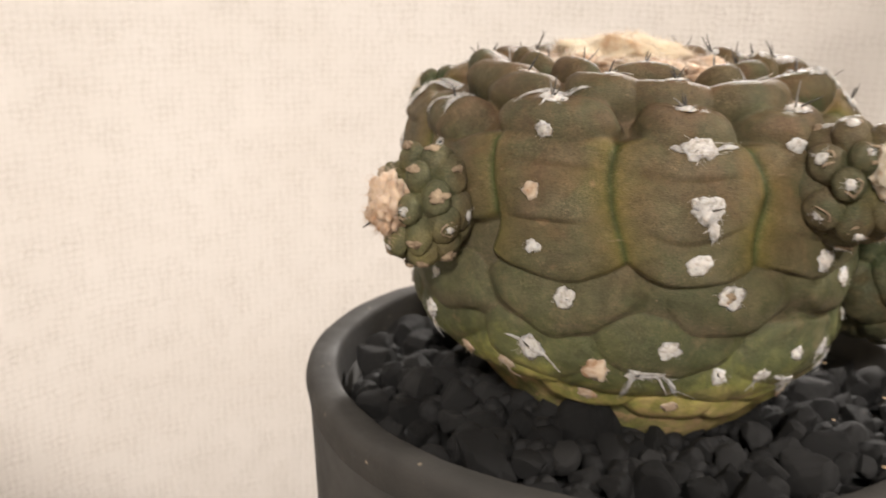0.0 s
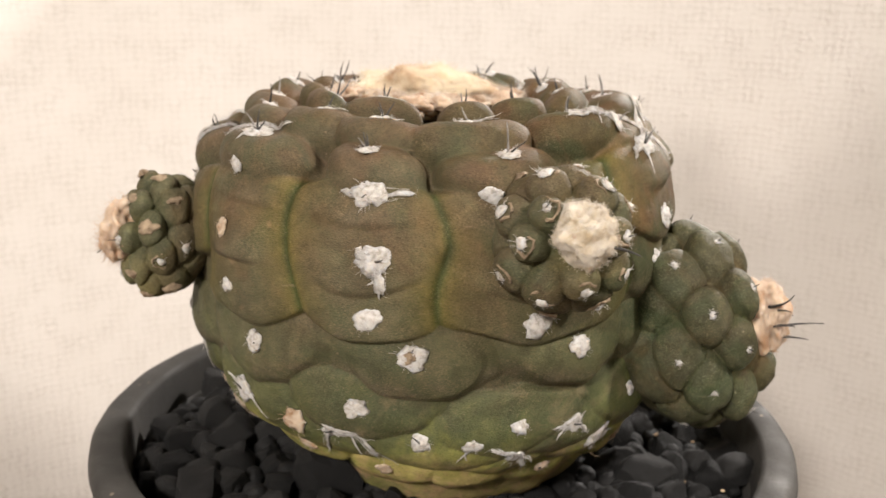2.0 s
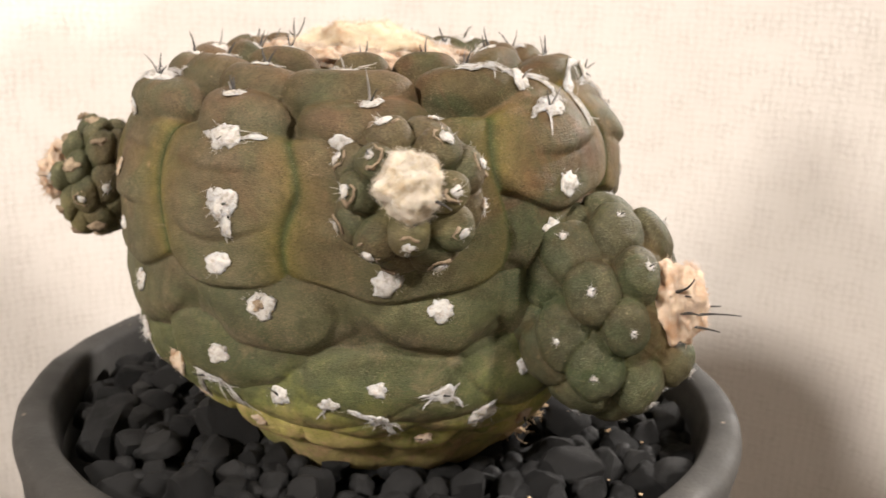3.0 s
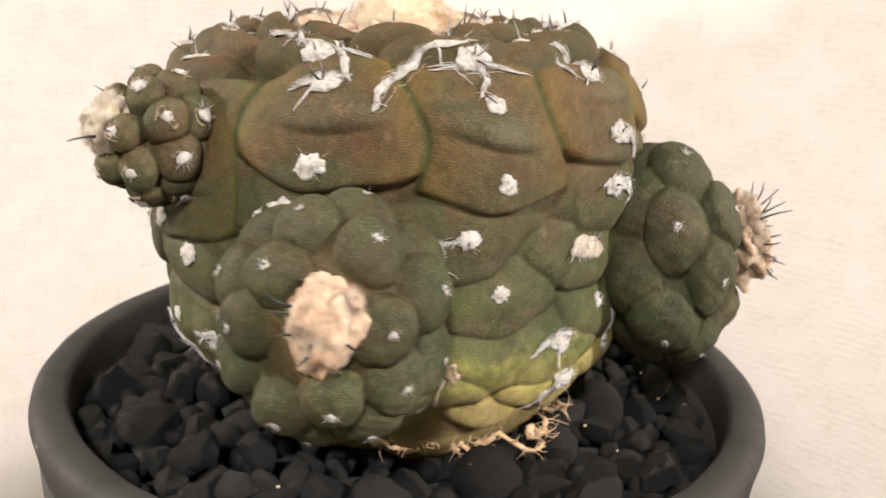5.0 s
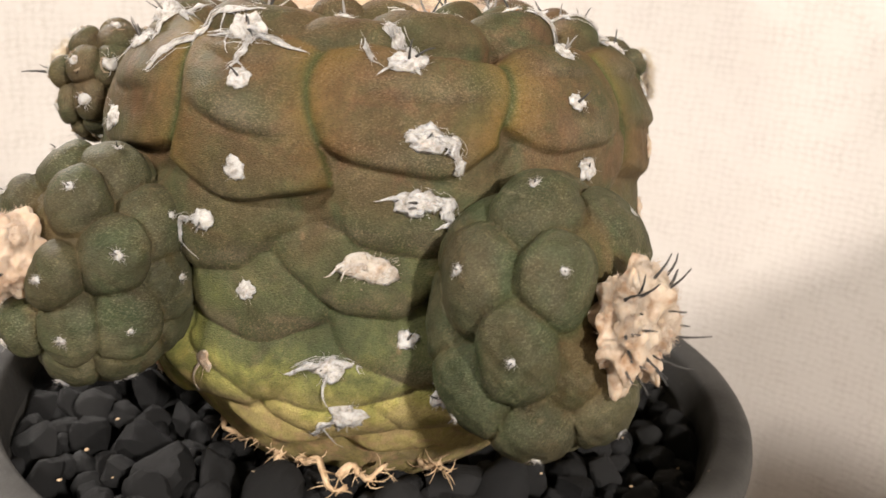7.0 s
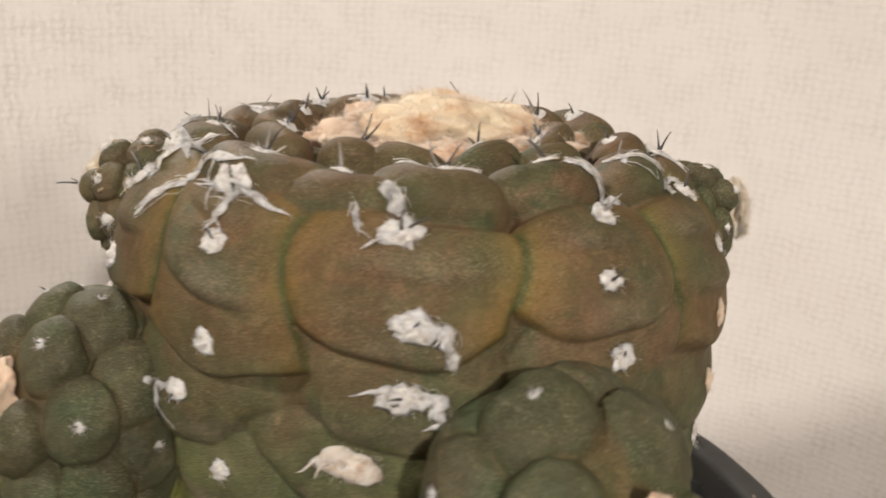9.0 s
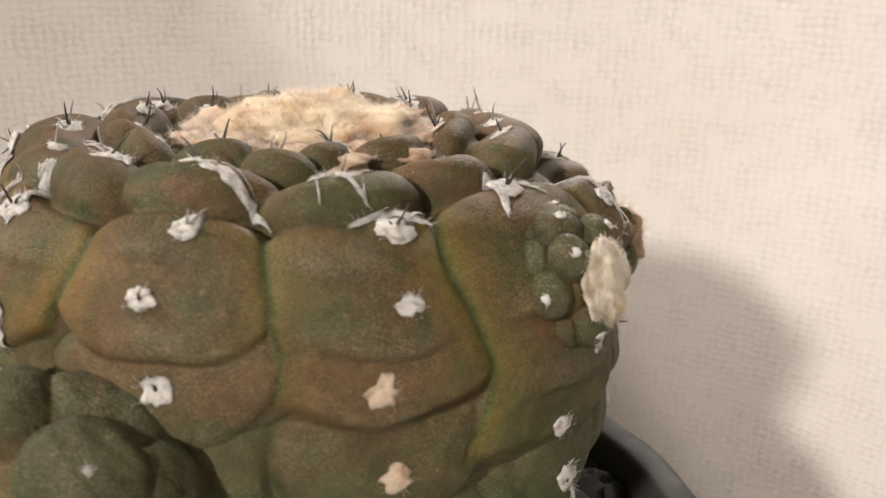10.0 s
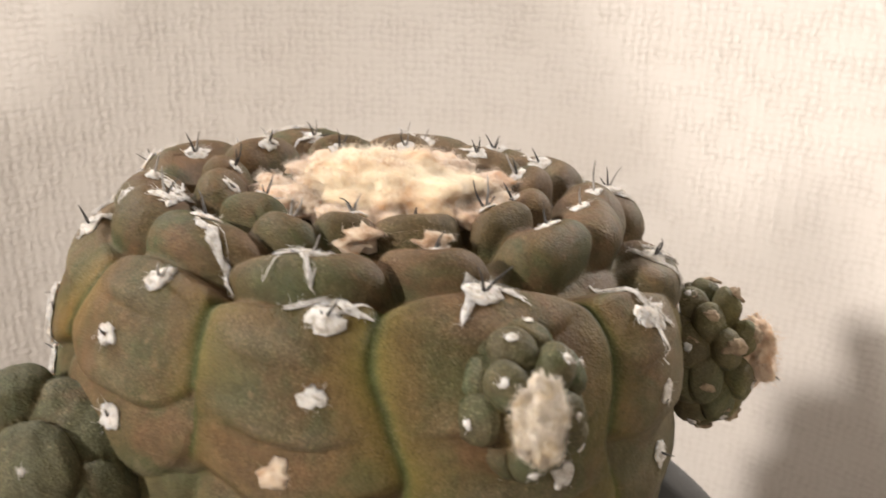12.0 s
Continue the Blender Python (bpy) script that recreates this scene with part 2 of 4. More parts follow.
def pot_material():
    n = Nodes("dark_grey_clay", 0.6)
    n.bsdf.inputs["Specular IOR Level"].default_value = 0.24
    co = n.coords()
    cloud = n.noise(45, 6, 0.65, co)
    col = n.ramp(cloud, [(0.3, (0.024, 0.0225, 0.020)), (0.62, (0.038, 0.035, 0.031)), (0.85, (0.064, 0.058, 0.050))])
    scuff = n.grey(n.noise(700, 6, 0.75, co, 0.4), 0.66, 0.74, 0, 0.5)
    col = n.mix(scuff, col, (0.20, 0.19, 0.17))
    speck = n.math("MULTIPLY", n.grey(n.voronoi(330, coord=co), 0.13, 0.08), n.grey(n.noise(90, 2, 0.5, co), 0.56, 0.66, 0.0, 0.8))
    n.colour(n.mix(speck, col, (0.34, 0.27, 0.19)))
    n.rough(n.grey(n.noise(160, 4, 0.6, co), 0.3, 0.7, 0.62, 0.85))
    n.bump(n.math("ADD", n.noise(1600, 3, 0.6, co), n.noise(130, 3, 0.5, co)), 0.22, 0.0004)
    return n.mat


def plain_material(name, a, b, scale, rough=0.7, bump=0.2):
    n = Nodes(name, rough)
    co = n.coords()
    n.colour(n.ramp(n.noise(scale, 5, 0.6, co), [(0.3, a), (0.7, b)]))
    n.bump(n.noise(scale * 4, 4, 0.65, co), bump, 0.0005)
    return n.mat


M_WALL = wallpaper_material()
M_SKIN = cactus_material("cactus_skin")
M_YOUNG = cactus_material("young_cactus_skin", 1.0)
M_FELT = wool_material("white_felt", (0.24, 0.215, 0.185), (0.48, 0.450, 0.415), scale=1300)
M_AGED = wool_material("aged_felt", (0.24, 0.14, 0.075), (0.45, 0.36, 0.27), scale=420)
M_CROWN = wool_material("cream_wool", (0.34, 0.175, 0.075), (0.58, 0.48, 0.335), scale=130)
M_PALE = wool_material("pale_wool", (0.34, 0.205, 0.12), (0.52, 0.40, 0.295), scale=260)
M_DRIED = wool_material("dried_felt", (0.27, 0.20, 0.14), (0.45, 0.395, 0.335), scale=900)
M_SNOW = wool_material("creamy_white_wool", (0.40, 0.31, 0.20), (0.55, 0.48, 0.385), scale=500)
M_SPINE = plain_material("grey_black_spine", (0.010, 0.009, 0.008), (0.040, 0.035, 0.031), 900, 0.7)
M_GREYSPINE = plain_material("weathered_grey_spine", (0.10, 0.09, 0.08), (0.24, 0.22, 0.20), 900, 0.7)
M_ROOT = plain_material("dry_root", (0.36, 0.23, 0.12), (0.62, 0.45, 0.28), 700, 0.85, 0.4)
M_CORK = plain_material("corky_scab", (0.11, 0.070, 0.040), (0.34, 0.26, 0.17), 800, 0.85, 0.6)
M_STONE = stone_material()
M_POT = pot_material()
M_SOIL = plain_material("black_substrate", (0.006, 0.006, 0.006), (0.02, 0.019, 0.018), 500, 0.9, 0.5)
M_TABLE = plain_material("walnut_table", (0.05, 0.032, 0.02), (0.09, 0.058, 0.036), 12, 0.5)
M_ROOM = plain_material("room_paint", (0.50, 0.46, 0.40), (0.54, 0.50, 0.43), 6, 0.9)


# ---- building helpers ----
def mesh_of(name, verts, faces, material, smooth=True):
    data = bpy.data.meshes.new(name)
    data.from_pydata([tuple(v) for v in verts], [], faces)
    data.materials.append(material)
    if smooth:
        data.polygons.foreach_set("use_smooth", [True] * len(data.polygons))
    data.update()
    return data


def thing(name, at=(0, 0, 0), **tags):
    ob = new(name)
    ob.empty_display_size = 0.01
    ob.location = at
    return tagged(ob, **tags)


def under(ob, parent, label=""):
    """Hangs ob, built in world places, under a thing or a part."""
    ob.parent = parent
    if parent.data is None:
        ob.matrix_parent_inverse = Matrix.Translation(parent.location).inverted()
    return tagged(ob, label) if label else ob


def part(name, data, parent, label=""):
    return under(new(name, data), parent, label)


def revolve(outline, steps=128):
    """Verts and faces of a closed outline of (radius, height) turned round z."""
    verts, faces, m = [], [], len(outline)
    for i in range(steps):
        a = 2 * math.pi * i / steps
        verts += [(r * math.cos(a), r * math.sin(a), z) for r, z in outline]
    for i in range(steps):
        for j in range(m - 1):
            p, q = i * m + j, (i + 1) % steps * m + j
            faces.append((p, q, q + 1, p + 1))
    return verts, faces


def tube(points, r0, r1, sides=6, rough=0.0, rng=None):
    """A tapered tube along the points, closed at both ends."""
    pts = [Vector(p) for p in points]
    verts, faces = [], []
    side = Vector((0.3, 0.5, 0.8))
    for i, p in enumerate(pts):
        d = (pts[min(i + 1, len(pts) - 1)] - pts[max(i - 1, 0)]).normalized()
        u = d.cross(side)
        u = u.normalized() if u.length > 1e-6 else Vector((1, 0, 0))
        v = d.cross(u)
        r = r0 + (r1 - r0) * i / max(1, len(pts) - 1)
        for k in range(sides):
            a = 2 * math.pi * k / sides
            s = r * (1 + (rng.uniform(-rough, rough) if rng else 0))
            verts.append(p + (u * math.cos(a) + v * math.sin(a)) * s)
    for i in range(len(pts) - 1):
        for k in range(sides):
            a, b = i * sides + k, i * sides + (k + 1) % sides
            faces.append((a, b, b + sides, a + sides))
    faces.append(tuple(reversed(range(sides))))
    faces.append(tuple(range((len(pts) - 1) * sides, len(pts) * sides)))
    return verts, faces


def join(*pieces):
    verts, faces = [], []
    for v, f in pieces:
        k = len(verts)
        verts += list(v)
        faces += [tuple(i + k for i in face) for face in f]
    return verts, faces


def ball(level):
    bm = bmesh.new()
    bmesh.ops.create_icosphere(bm, subdivisions=level, radius=1)
    v = [x.co.copy() for x in bm.verts]
    f = [tuple(x.index for x in face.verts) for face in bm.faces]
    bm.free()
    return v, f


BALLS = {k: ball(k) for k in (1, 2, 3, 4, 5)}


def frame_of(n):
    """Two directions across n: one level, one up the slope."""
    n = Vector(n).normalized()
    u = Vector((0, 0, 1)).cross(n)
    u = u.normalized() if u.length > 1e-4 else Vector((1, 0, 0))
    return u, n.cross(u)


def fibre(root, way, length, width, rng, curl=0.5, droop=0.0):
    """One thin hair as a bent three-sided sliver."""
    p, d = Vector(root), Vector(way).normalized()
    bend = Vector((rng.gauss(0, 1), rng.gauss(0, 1), rng.gauss(0, 1))) * curl
    pts = [p]
    for _ in range(4):
        p = p + d * (length / 4)
        pts.append(p)
        d = (d + bend * 0.3 + Vector((0, 0, -droop))).normalized()
    return tube(pts, width, width * 0.3, 3)


# ---- the setting ----
WALL_R = 0.205


def wall_shell():
    """A round wall of wallpaper with thickness; its upper edge is cut low, out of view, to let the added lamps in."""
    steps, low, thick = 240, 0.0, 0.012

    def edge(a):
        at = (0, 7, 16, 58, 68, 80, 110, 150, 176, 192, 202, 208, 216, 242, 262, 285, 306, 352, 360)
        rise = (54, 54, -40, -40, 72, 75, 74, 69, 65, 60, 63, 73, 72, 65, 61, 64, 59, 55, 54)
        return RZ + float(np.interp(math.degrees(a), at, rise)) / 1000

    verts, faces, uvs = [], [], []
    for i in range(steps + 1):
        a = 2 * math.pi * i / steps
        c, s, high = math.cos(a), math.sin(a), edge(a)
        verts += [(WALL_R * c, WALL_R * s, low), (WALL_R * c, WALL_R * s, high),
                  ((WALL_R + thick) * c, (WALL_R + thick) * s, high), ((WALL_R + thick) * c, (WALL_R + thick) * s, low)]
    for i in range(steps):
        for j in range(3):
            p, q = i * 4 + j, (i + 1) * 4 + j
            faces.append((p, p + 1, q + 1, q))
            u0, u1 = WALL_R * 2 * math.pi * i / steps, WALL_R * 2 * math.pi * (i + 1) / steps
            h0, h1 = edge(2 * math.pi * i / steps), edge(2 * math.pi * (i + 1) / steps)
            span = ((0, 0), (0, thick), (thick, thick + 0.25))[j]
            uvs += [(u0, low if j == 0 else h0 + span[0]), (u0, h0 + span[1]), (u1, h1 + span[1]), (u1, low if j == 0 else h1 + span[0])]
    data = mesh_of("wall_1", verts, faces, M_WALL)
    layer = data.uv_layers.new(name="cloth")
    for loop, uv in zip(layer.data, uvs):
        loop.uv = uv
    return tagged(new("wall_1", data), "cream woven-texture wallpaper on a plain wall", "wall", kind="structure")


wall_shell()


def slab(name, lo, hi, material, label, category):
    bm = bmesh.new()
    bmesh.ops.create_cube(bm, size=1)
    for v in bm.verts:
        v.co = Vector([lo[i] + (v.co[i] + 0.5) * (hi[i] - lo[i]) for i in range(3)])
    data = bpy.data.meshes.new(name)
    bm.to_mesh(data)
    bm.free()
    data.materials.append(material)
    return tagged(new(name, data), label, category, kind="structure")


slab("floor", (-1.6, -1.6, -0.76), (1.6, 1.6, -0.72), M_TABLE, "plain wooden floor of the room", "floor")
slab("ceiling", (-1.6, -1.6, 1.7), (1.6, 1.6, 1.74), M_ROOM, "plain beige painted ceiling", "ceiling")
slab("wall_east", (1.6, -1.6, -0.72), (1.64, 1.6, 1.7), M_ROOM, "plain beige painted wall", "wall")
slab("wall_west", (-1.64, -1.6, -0.72), (-1.6, 1.6, 1.7), M_ROOM, "plain beige painted wall", "wall")
slab("wall_north", (-1.6, 1.6, -0.72), (1.6, 1.64, 1.7), M_ROOM, "plain beige painted wall", "wall")
slab("wall_south", (-1.6, -1.64, -0.72), (1.6, -1.6, 1.7), M_ROOM, "plain beige painted wall", "wall")


def table():
    outline = [(0.0, -0.72), (0.20, -0.72), (0.205, -0.71), (0.19, -0.695), (0.05, -0.67), (0.034, -0.62), (0.030, -0.10), (0.06, -0.035),
               (0.33, -0.03), (0.338, -0.026), (0.34, -0.02), (0.34, -0.006), (0.337, -0.001), (0.33, 0.0), (0.0, 0.0)]
    verts, faces = revolve(outline, 96)
    return tagged(new("table", mesh_of("table", verts, faces, M_TABLE)), "round wooden pedestal table under the pot", "table", kind="structure")


table()


# ---- the pot ----
def plant_pot():
    """A deep pot: the tapered shell and the thick rim that caps it."""
    at = Vector((-0.0005, -0.0003, 0))
    pot = thing("plant_pot", at, label="dark grey matt round plant pot with thick scuffed rim", category="plant pot")
    shell = [(0.0, 0.004), (0.034, 0.004), (0.036, 0.006), (0.0472, RZ - 0.030), (0.0494, RZ - 0.0065), (0.0549, RZ - 0.0065), (0.0536, RZ - 0.03), (0.0503, RZ - 0.08),
             (0.0410, 0.004), (0.0400, 0.0), (0.0, 0.0)]
    rim = [(0.0494, RZ - 0.0065), (0.0502, RZ - 0.0012), (0.0505, RZ - 0.0004), (0.0511, RZ), (0.0537, RZ + 0.0001), (0.0547, RZ - 0.0002), (0.0554, RZ - 0.0009),
           (0.0557, RZ - 0.0022), (0.0549, RZ - 0.0065)]
    for name, ring in (("shell", shell), ("rim", rim)):
        verts, faces = revolve(ring, 160)
        verts = [(at.x + x * (1 + 0.002 * noise.noise(Vector((x, y, z)) * 60)), at.y + y * (1 + 0.002 * noise.noise(Vector((y, z, x)) * 60)),
                  z + 0.0003 * noise.noise(Vector((x, y, z)) * 140)) for x, y, z in verts]
        part(name, mesh_of(name, verts, faces, M_POT), pot)
    return pot


plant_pot()

# ---- the cactus ----
SPROFILE = [(0.010, -0.014), (0.0150, -0.010), (0.0202, -0.006), (0.0240, -0.0025), (0.0290, 0.0035), (0.0334, 0.010), (0.0353, 0.019), (0.0365, 0.029),
            (0.0357, 0.0375), (0.0328, 0.0441), (0.0280, 0.0484), (0.0210, 0.0508), (0.0130, 0.0515), (0.0055, 0.0514), (0.0, 0.0514)]


def smooth_profile(count):
    """The stem's outline as evenly spaced (radius, height), by Catmull-Rom."""
    p = np.array(SPROFILE)
    ext = np.vstack([2 * p[0] - p[1], p, [-p[-2][0], p[-2][1]]])
    fine = []
    for i in range(1, len(ext) - 2):
        for u in np.linspace(0, 1, 40, endpoint=False):
            a, b, c, d = ext[i - 1:i + 3]
            fine.append(0.5 * (2 * b + (c - a) * u + (2 * a - 5 * b + 4 * c - d) * u * u + (3 * b - a - 3 * c + d) * u ** 3))
    fine = np.array(fine + [p[-1]])
    run = np.concatenate([[0], np.cumsum(np.hypot(*np.diff(fine, axis=0).T))])
    s = np.linspace(0, run[-1], count)
    return s, np.interp(s, run, fine[:, 0]), np.interp(s, run, fine[:, 1])


ROWS_S = 440
PS, PR, PZ = smooth_profile(ROWS_S)
SEEDS = []          # azimuth, run along the profile, felt size in mm, kind of felt


def run_at(z, r=None):
    """Run along the outline at height z, on the flank, or at radius r on the flat crown."""
    if r is not None:
        k = ROWS_S // 2 + int(np.argmin(np.abs(PR[ROWS_S // 2:] - r)))
        return PS[k]
    top = int(np.argmax(PZ > 0.0500)) or ROWS_S - 1
    return float(np.interp(z, PZ[:top], PS[:top]))


def rib(hem, *tubercles):
    """One rib, smooth down to its hem: azimuth, height in mm over the rim, felt size in mm, and the felt's kind."""
    for az, z, size, kind in tubercles:
        SEEDS.append((az, run_at(min(z, 50) / 1000 - 0.0012 * (z > 46)), size, kind, hem / 1000))


def crown(*tubercles):
    for az, r, size, kind in tubercles:
        SEEDS.append((az, run_at(0, r / 1000), size, kind, 0.08))


rib(34, (-160, 44.3, 2.2, "torn"), (-160, 37.6, 1.6, "felt"), (-158, 30.2, 1.9, "felt"), (-163, 22.5, 1.9, "felt"), (-157, 15.5, 1.7, "felt"), (-166, 9.5, 1.6, "felt"))
rib(30, (-135, 46.8, 2.0, "torn"), (-133, 40.0, 1.3, "felt"), (-131, 31.0, 1.2, "felt"), (-129, 21.4, 1.3, "felt"), (-136, 14.0, 2.2, "torn"), (-125, 9.0, 1.8, "aged"))
rib(25, (-102, 47.9, 2.6, "torn"), (-101, 43.3, 1.7, "felt"), (-102, 36.3, 1.7, "aged"), (-101, 29.0, 1.5, "felt"), (-93.6, 22.4, 1.9, "felt"),
    (-102, 13.6, 2.4, "torn"), (-110, 9.6, 1.8, "aged"), (-86, 11.8, 2.5, "aged"), (-89, 5.4, 1.8, "aged"))
rib(25.5, (-70, 47.7, 2.0, "felt"), (-68, 42.5, 2.8, "torn"), (-66, 35.2, 2.3, "torn"), (-67, 28.3, 2.1, "felt"), (-59, 23.6, 2.4, "scar"),
    (-70, 15.6, 1.9, "torn"), (-76, 11.6, 2.1, "torn"), (-57, 11.0, 1.8, "felt"), (-66, 5.0, 1.5, "aged"))
rib(25.5, (-39, 47.8, 2.2, "torn"), (-44, 42.6, 1.6, "felt"), (-36, 34.5, 1.0, "none"), (-35, 27.6, 2.3, "felt"), (-25, 24.0, 2.1, "felt"), (-36, 13.4, 1.5, "felt"),
    (-46, 11.2, 1.5, "torn"), (-36, 9.0, 2.0, "torn"), (-23, 12.3, 1.8, "torn"), (-24, 4.0, 1.7, "aged"))
rib(30, (0, 49.4, 2.2, "torn"), (4, 45.8, 2.1, "torn"), (4, 37.9, 2.4, "felt"), (-1, 32.6, 2.0, "felt"), (3, 25.0, 1.0, "none"), (-4, 14.6, 1.5, "felt"),
    (-12, 8.8, 2.4, "felt"), (4, 5.5, 1.8, "aged"), (-47, 4.5, 1.4, "none"))
rib(33, (36, 49.2, 2.6, "torn"), (39, 44.5, 1.7, "felt"), (41, 36.4, 1.6, "felt"), (34, 29.9, 1.8, "torn"), (42, 22.5, 1.7, "felt"), (32, 12.7, 2.2, "aged"),
    (45, 15.5, 1.0, "none"), (44, 6.0, 1.0, "none"))
rib(38, (70, 48.2, 2.4, "torn"), (73, 40.8, 2.2, "torn"), (72, 34.6, 2.2, "torn"), (65, 26.8, 2.2, "streak"), (72, 18.6, 1.6, "felt"), (58, 14.8, 2.2, "torn"),
    (61.7, 9.4, 2.6, "torn"), (79, 11.3, 1.8, "felt"), (75, 4.5, 1.0, "none"))
rib(34, (108, 49.0, 2.0, "felt"), (104, 43.7, 1.7, "felt"), (106.4, 37.2, 2.1, "felt"), (107, 30.0, 1.2, "felt"), (106, 21.0, 1.2, "none"), (98, 8.0, 1.2, "none"),
    (112, 13.0, 1.4, "felt"))
rib(33, (141, 48.7, 2.1, "torn"), (141, 43.0, 1.7, "felt"), (136, 37.0, 1.9, "aged"), (138, 28.6, 2.0, "aged"), (141, 20.5, 1.8, "felt"), (133, 13.0, 1.7, "felt"),
    (142, 6.5, 1.5, "aged"))
rib(24, (169, 49.7, 2.2, "torn"), (170, 43.0, 1.0, "none"), (176, 35.2, 1.7, "felt"), (168, 28.0, 1.7, "felt"), (172, 20.6, 2.4, "torn"), (168, 12.0, 1.8, "felt"),
    (-178, 7.5, 1.5, "aged"))
crown((-135, 23.3, 1.8, "torn"), (-118, 25.6, 1.6, "felt"), (-91, 24.2, 1.8, "torn"), (-70, 25.4, 1.7, "torn"), (-46, 25.4, 2.0, "torn"), (-11, 24.4, 2.2, "torn"),
      (33, 24.2, 2.2, "torn"), (55, 24.6, 1.5, "felt"), (77, 22.8, 2.5, "torn"), (104, 22.4, 2.0, "torn"), (135, 23.1, 1.9, "torn"), (164, 21.4, 1.4, "felt"), (-162, 22.6, 1.6, "felt"))
crown((-165, 16.0, 1.3, "felt"), (-138, 16.2, 1.4, "felt"), (-108, 17.6, 1.5, "felt"), (-78, 17.8, 1.5, "torn"), (-44, 18.0, 1.5, "torn"), (-14, 16.6, 1.5, "felt"), (16, 18.2, 1.6, "torn"),
      (48, 16.6, 1.5, "felt"), (70, 16.0, 1.4, "felt"), (95, 14.2, 1.4, "torn"), (118, 16.4, 1.4, "felt"), (140, 13.8, 1.5, "torn"), (166, 13.6, 1.2, "felt"))

SEED_AZ = np.radians([s[0] for s in SEEDS])
SEED_S = np.array([s[1] for s in SEEDS])
SEED_R = np.interp(SEED_S, PS, PR)
SEED_Z = np.interp(SEED_S, PS, PZ)
# where each rib begins (azimuth at 48, 42, 37 and 30 mm over the rim), the height of its hem over the scales below, and how sharp the hem is
COLUMNS = [((-172, -172, -172, -171), 34.0, 0.6), ((-140, -141, -140, -139), 30.0, 0.8), ((-111, -112, -113, -111.5), 24.6, 1.0), ((-88, -86, -83.5, -83), 25.0, 1.0),
           ((-57, -56, -53.5, -52.5), 25.2, 1.0), ((-14, -12, -11.5, -13), 35.0, 1.0), ((20.5, 23.5, 24.5, 25), 33.2, 1.0), ((53, 54, 55.5, 56), 37.3, 1.0), ((89, 88, 90, 92), 39.3, 1.0),
           ((123, 120, 121, 123), 33.8, 0.5), ((148.5, 152.5, 152.5, 149.5), 26.5, 0.4)]
EDGE_Z = np.array([0.030, 0.037, 0.042, 0.048])
EDGES = np.radians([c[0][::-1] for c in COLUMNS] + [[a + 360 for a in COLUMNS[0][0][::-1]]])
HEMS = np.array([c[1] for c in COLUMNS]) / 1000
SHARP = np.array([c[2] for c in COLUMNS])


def column_of(az, z):
    """The rib at each place, the place across it from -1 to 1, and the rib's width in radians."""
    e = np.stack([np.interp(z, EDGE_Z, row) for row in EDGES], -1)
    a = (az - e[:, 0]) % (2 * np.pi) + e[:, 0]
    k = np.clip((a[:, None] >= e).sum(1) - 1, 0, len(HEMS) - 1)
    rows = np.arange(len(a))
    lo, hi = e[rows, k], e[rows, k + 1]
    return k, 2 * (a - lo) / (hi - lo) - 1, hi - lo


SEED_COL = column_of(SEED_AZ, SEED_Z)[0]
# the ribs of the drier flank end in free tubercles
IS_TOP = np.array([s[4] > 0.07 for s in SEEDS]) | ((SEED_Z > 0.0455) & (np.abs(SEED_AZ + radians(85)) < radians(58)))
IS_COL = ~IS_TOP & (SEED_Z > HEMS[SEED_COL])
IS_LOW = ~IS_TOP & ~IS_COL
# the run at which each rib ends under the crown
RIB_MID = np.array([0.5 * (EDGES[k][2] + EDGES[k + 1][2]) for k in range(len(HEMS))])
RIB_TOP = np.array([SEED_S[IS_COL & (SEED_COL == k)].max() for k in range(len(HEMS))]) + 0.0013


def ease(x, lo, hi):
    t = np.clip((x - lo) / (hi - lo), 0, 1)
    return t * t * (3 - 2 * t)


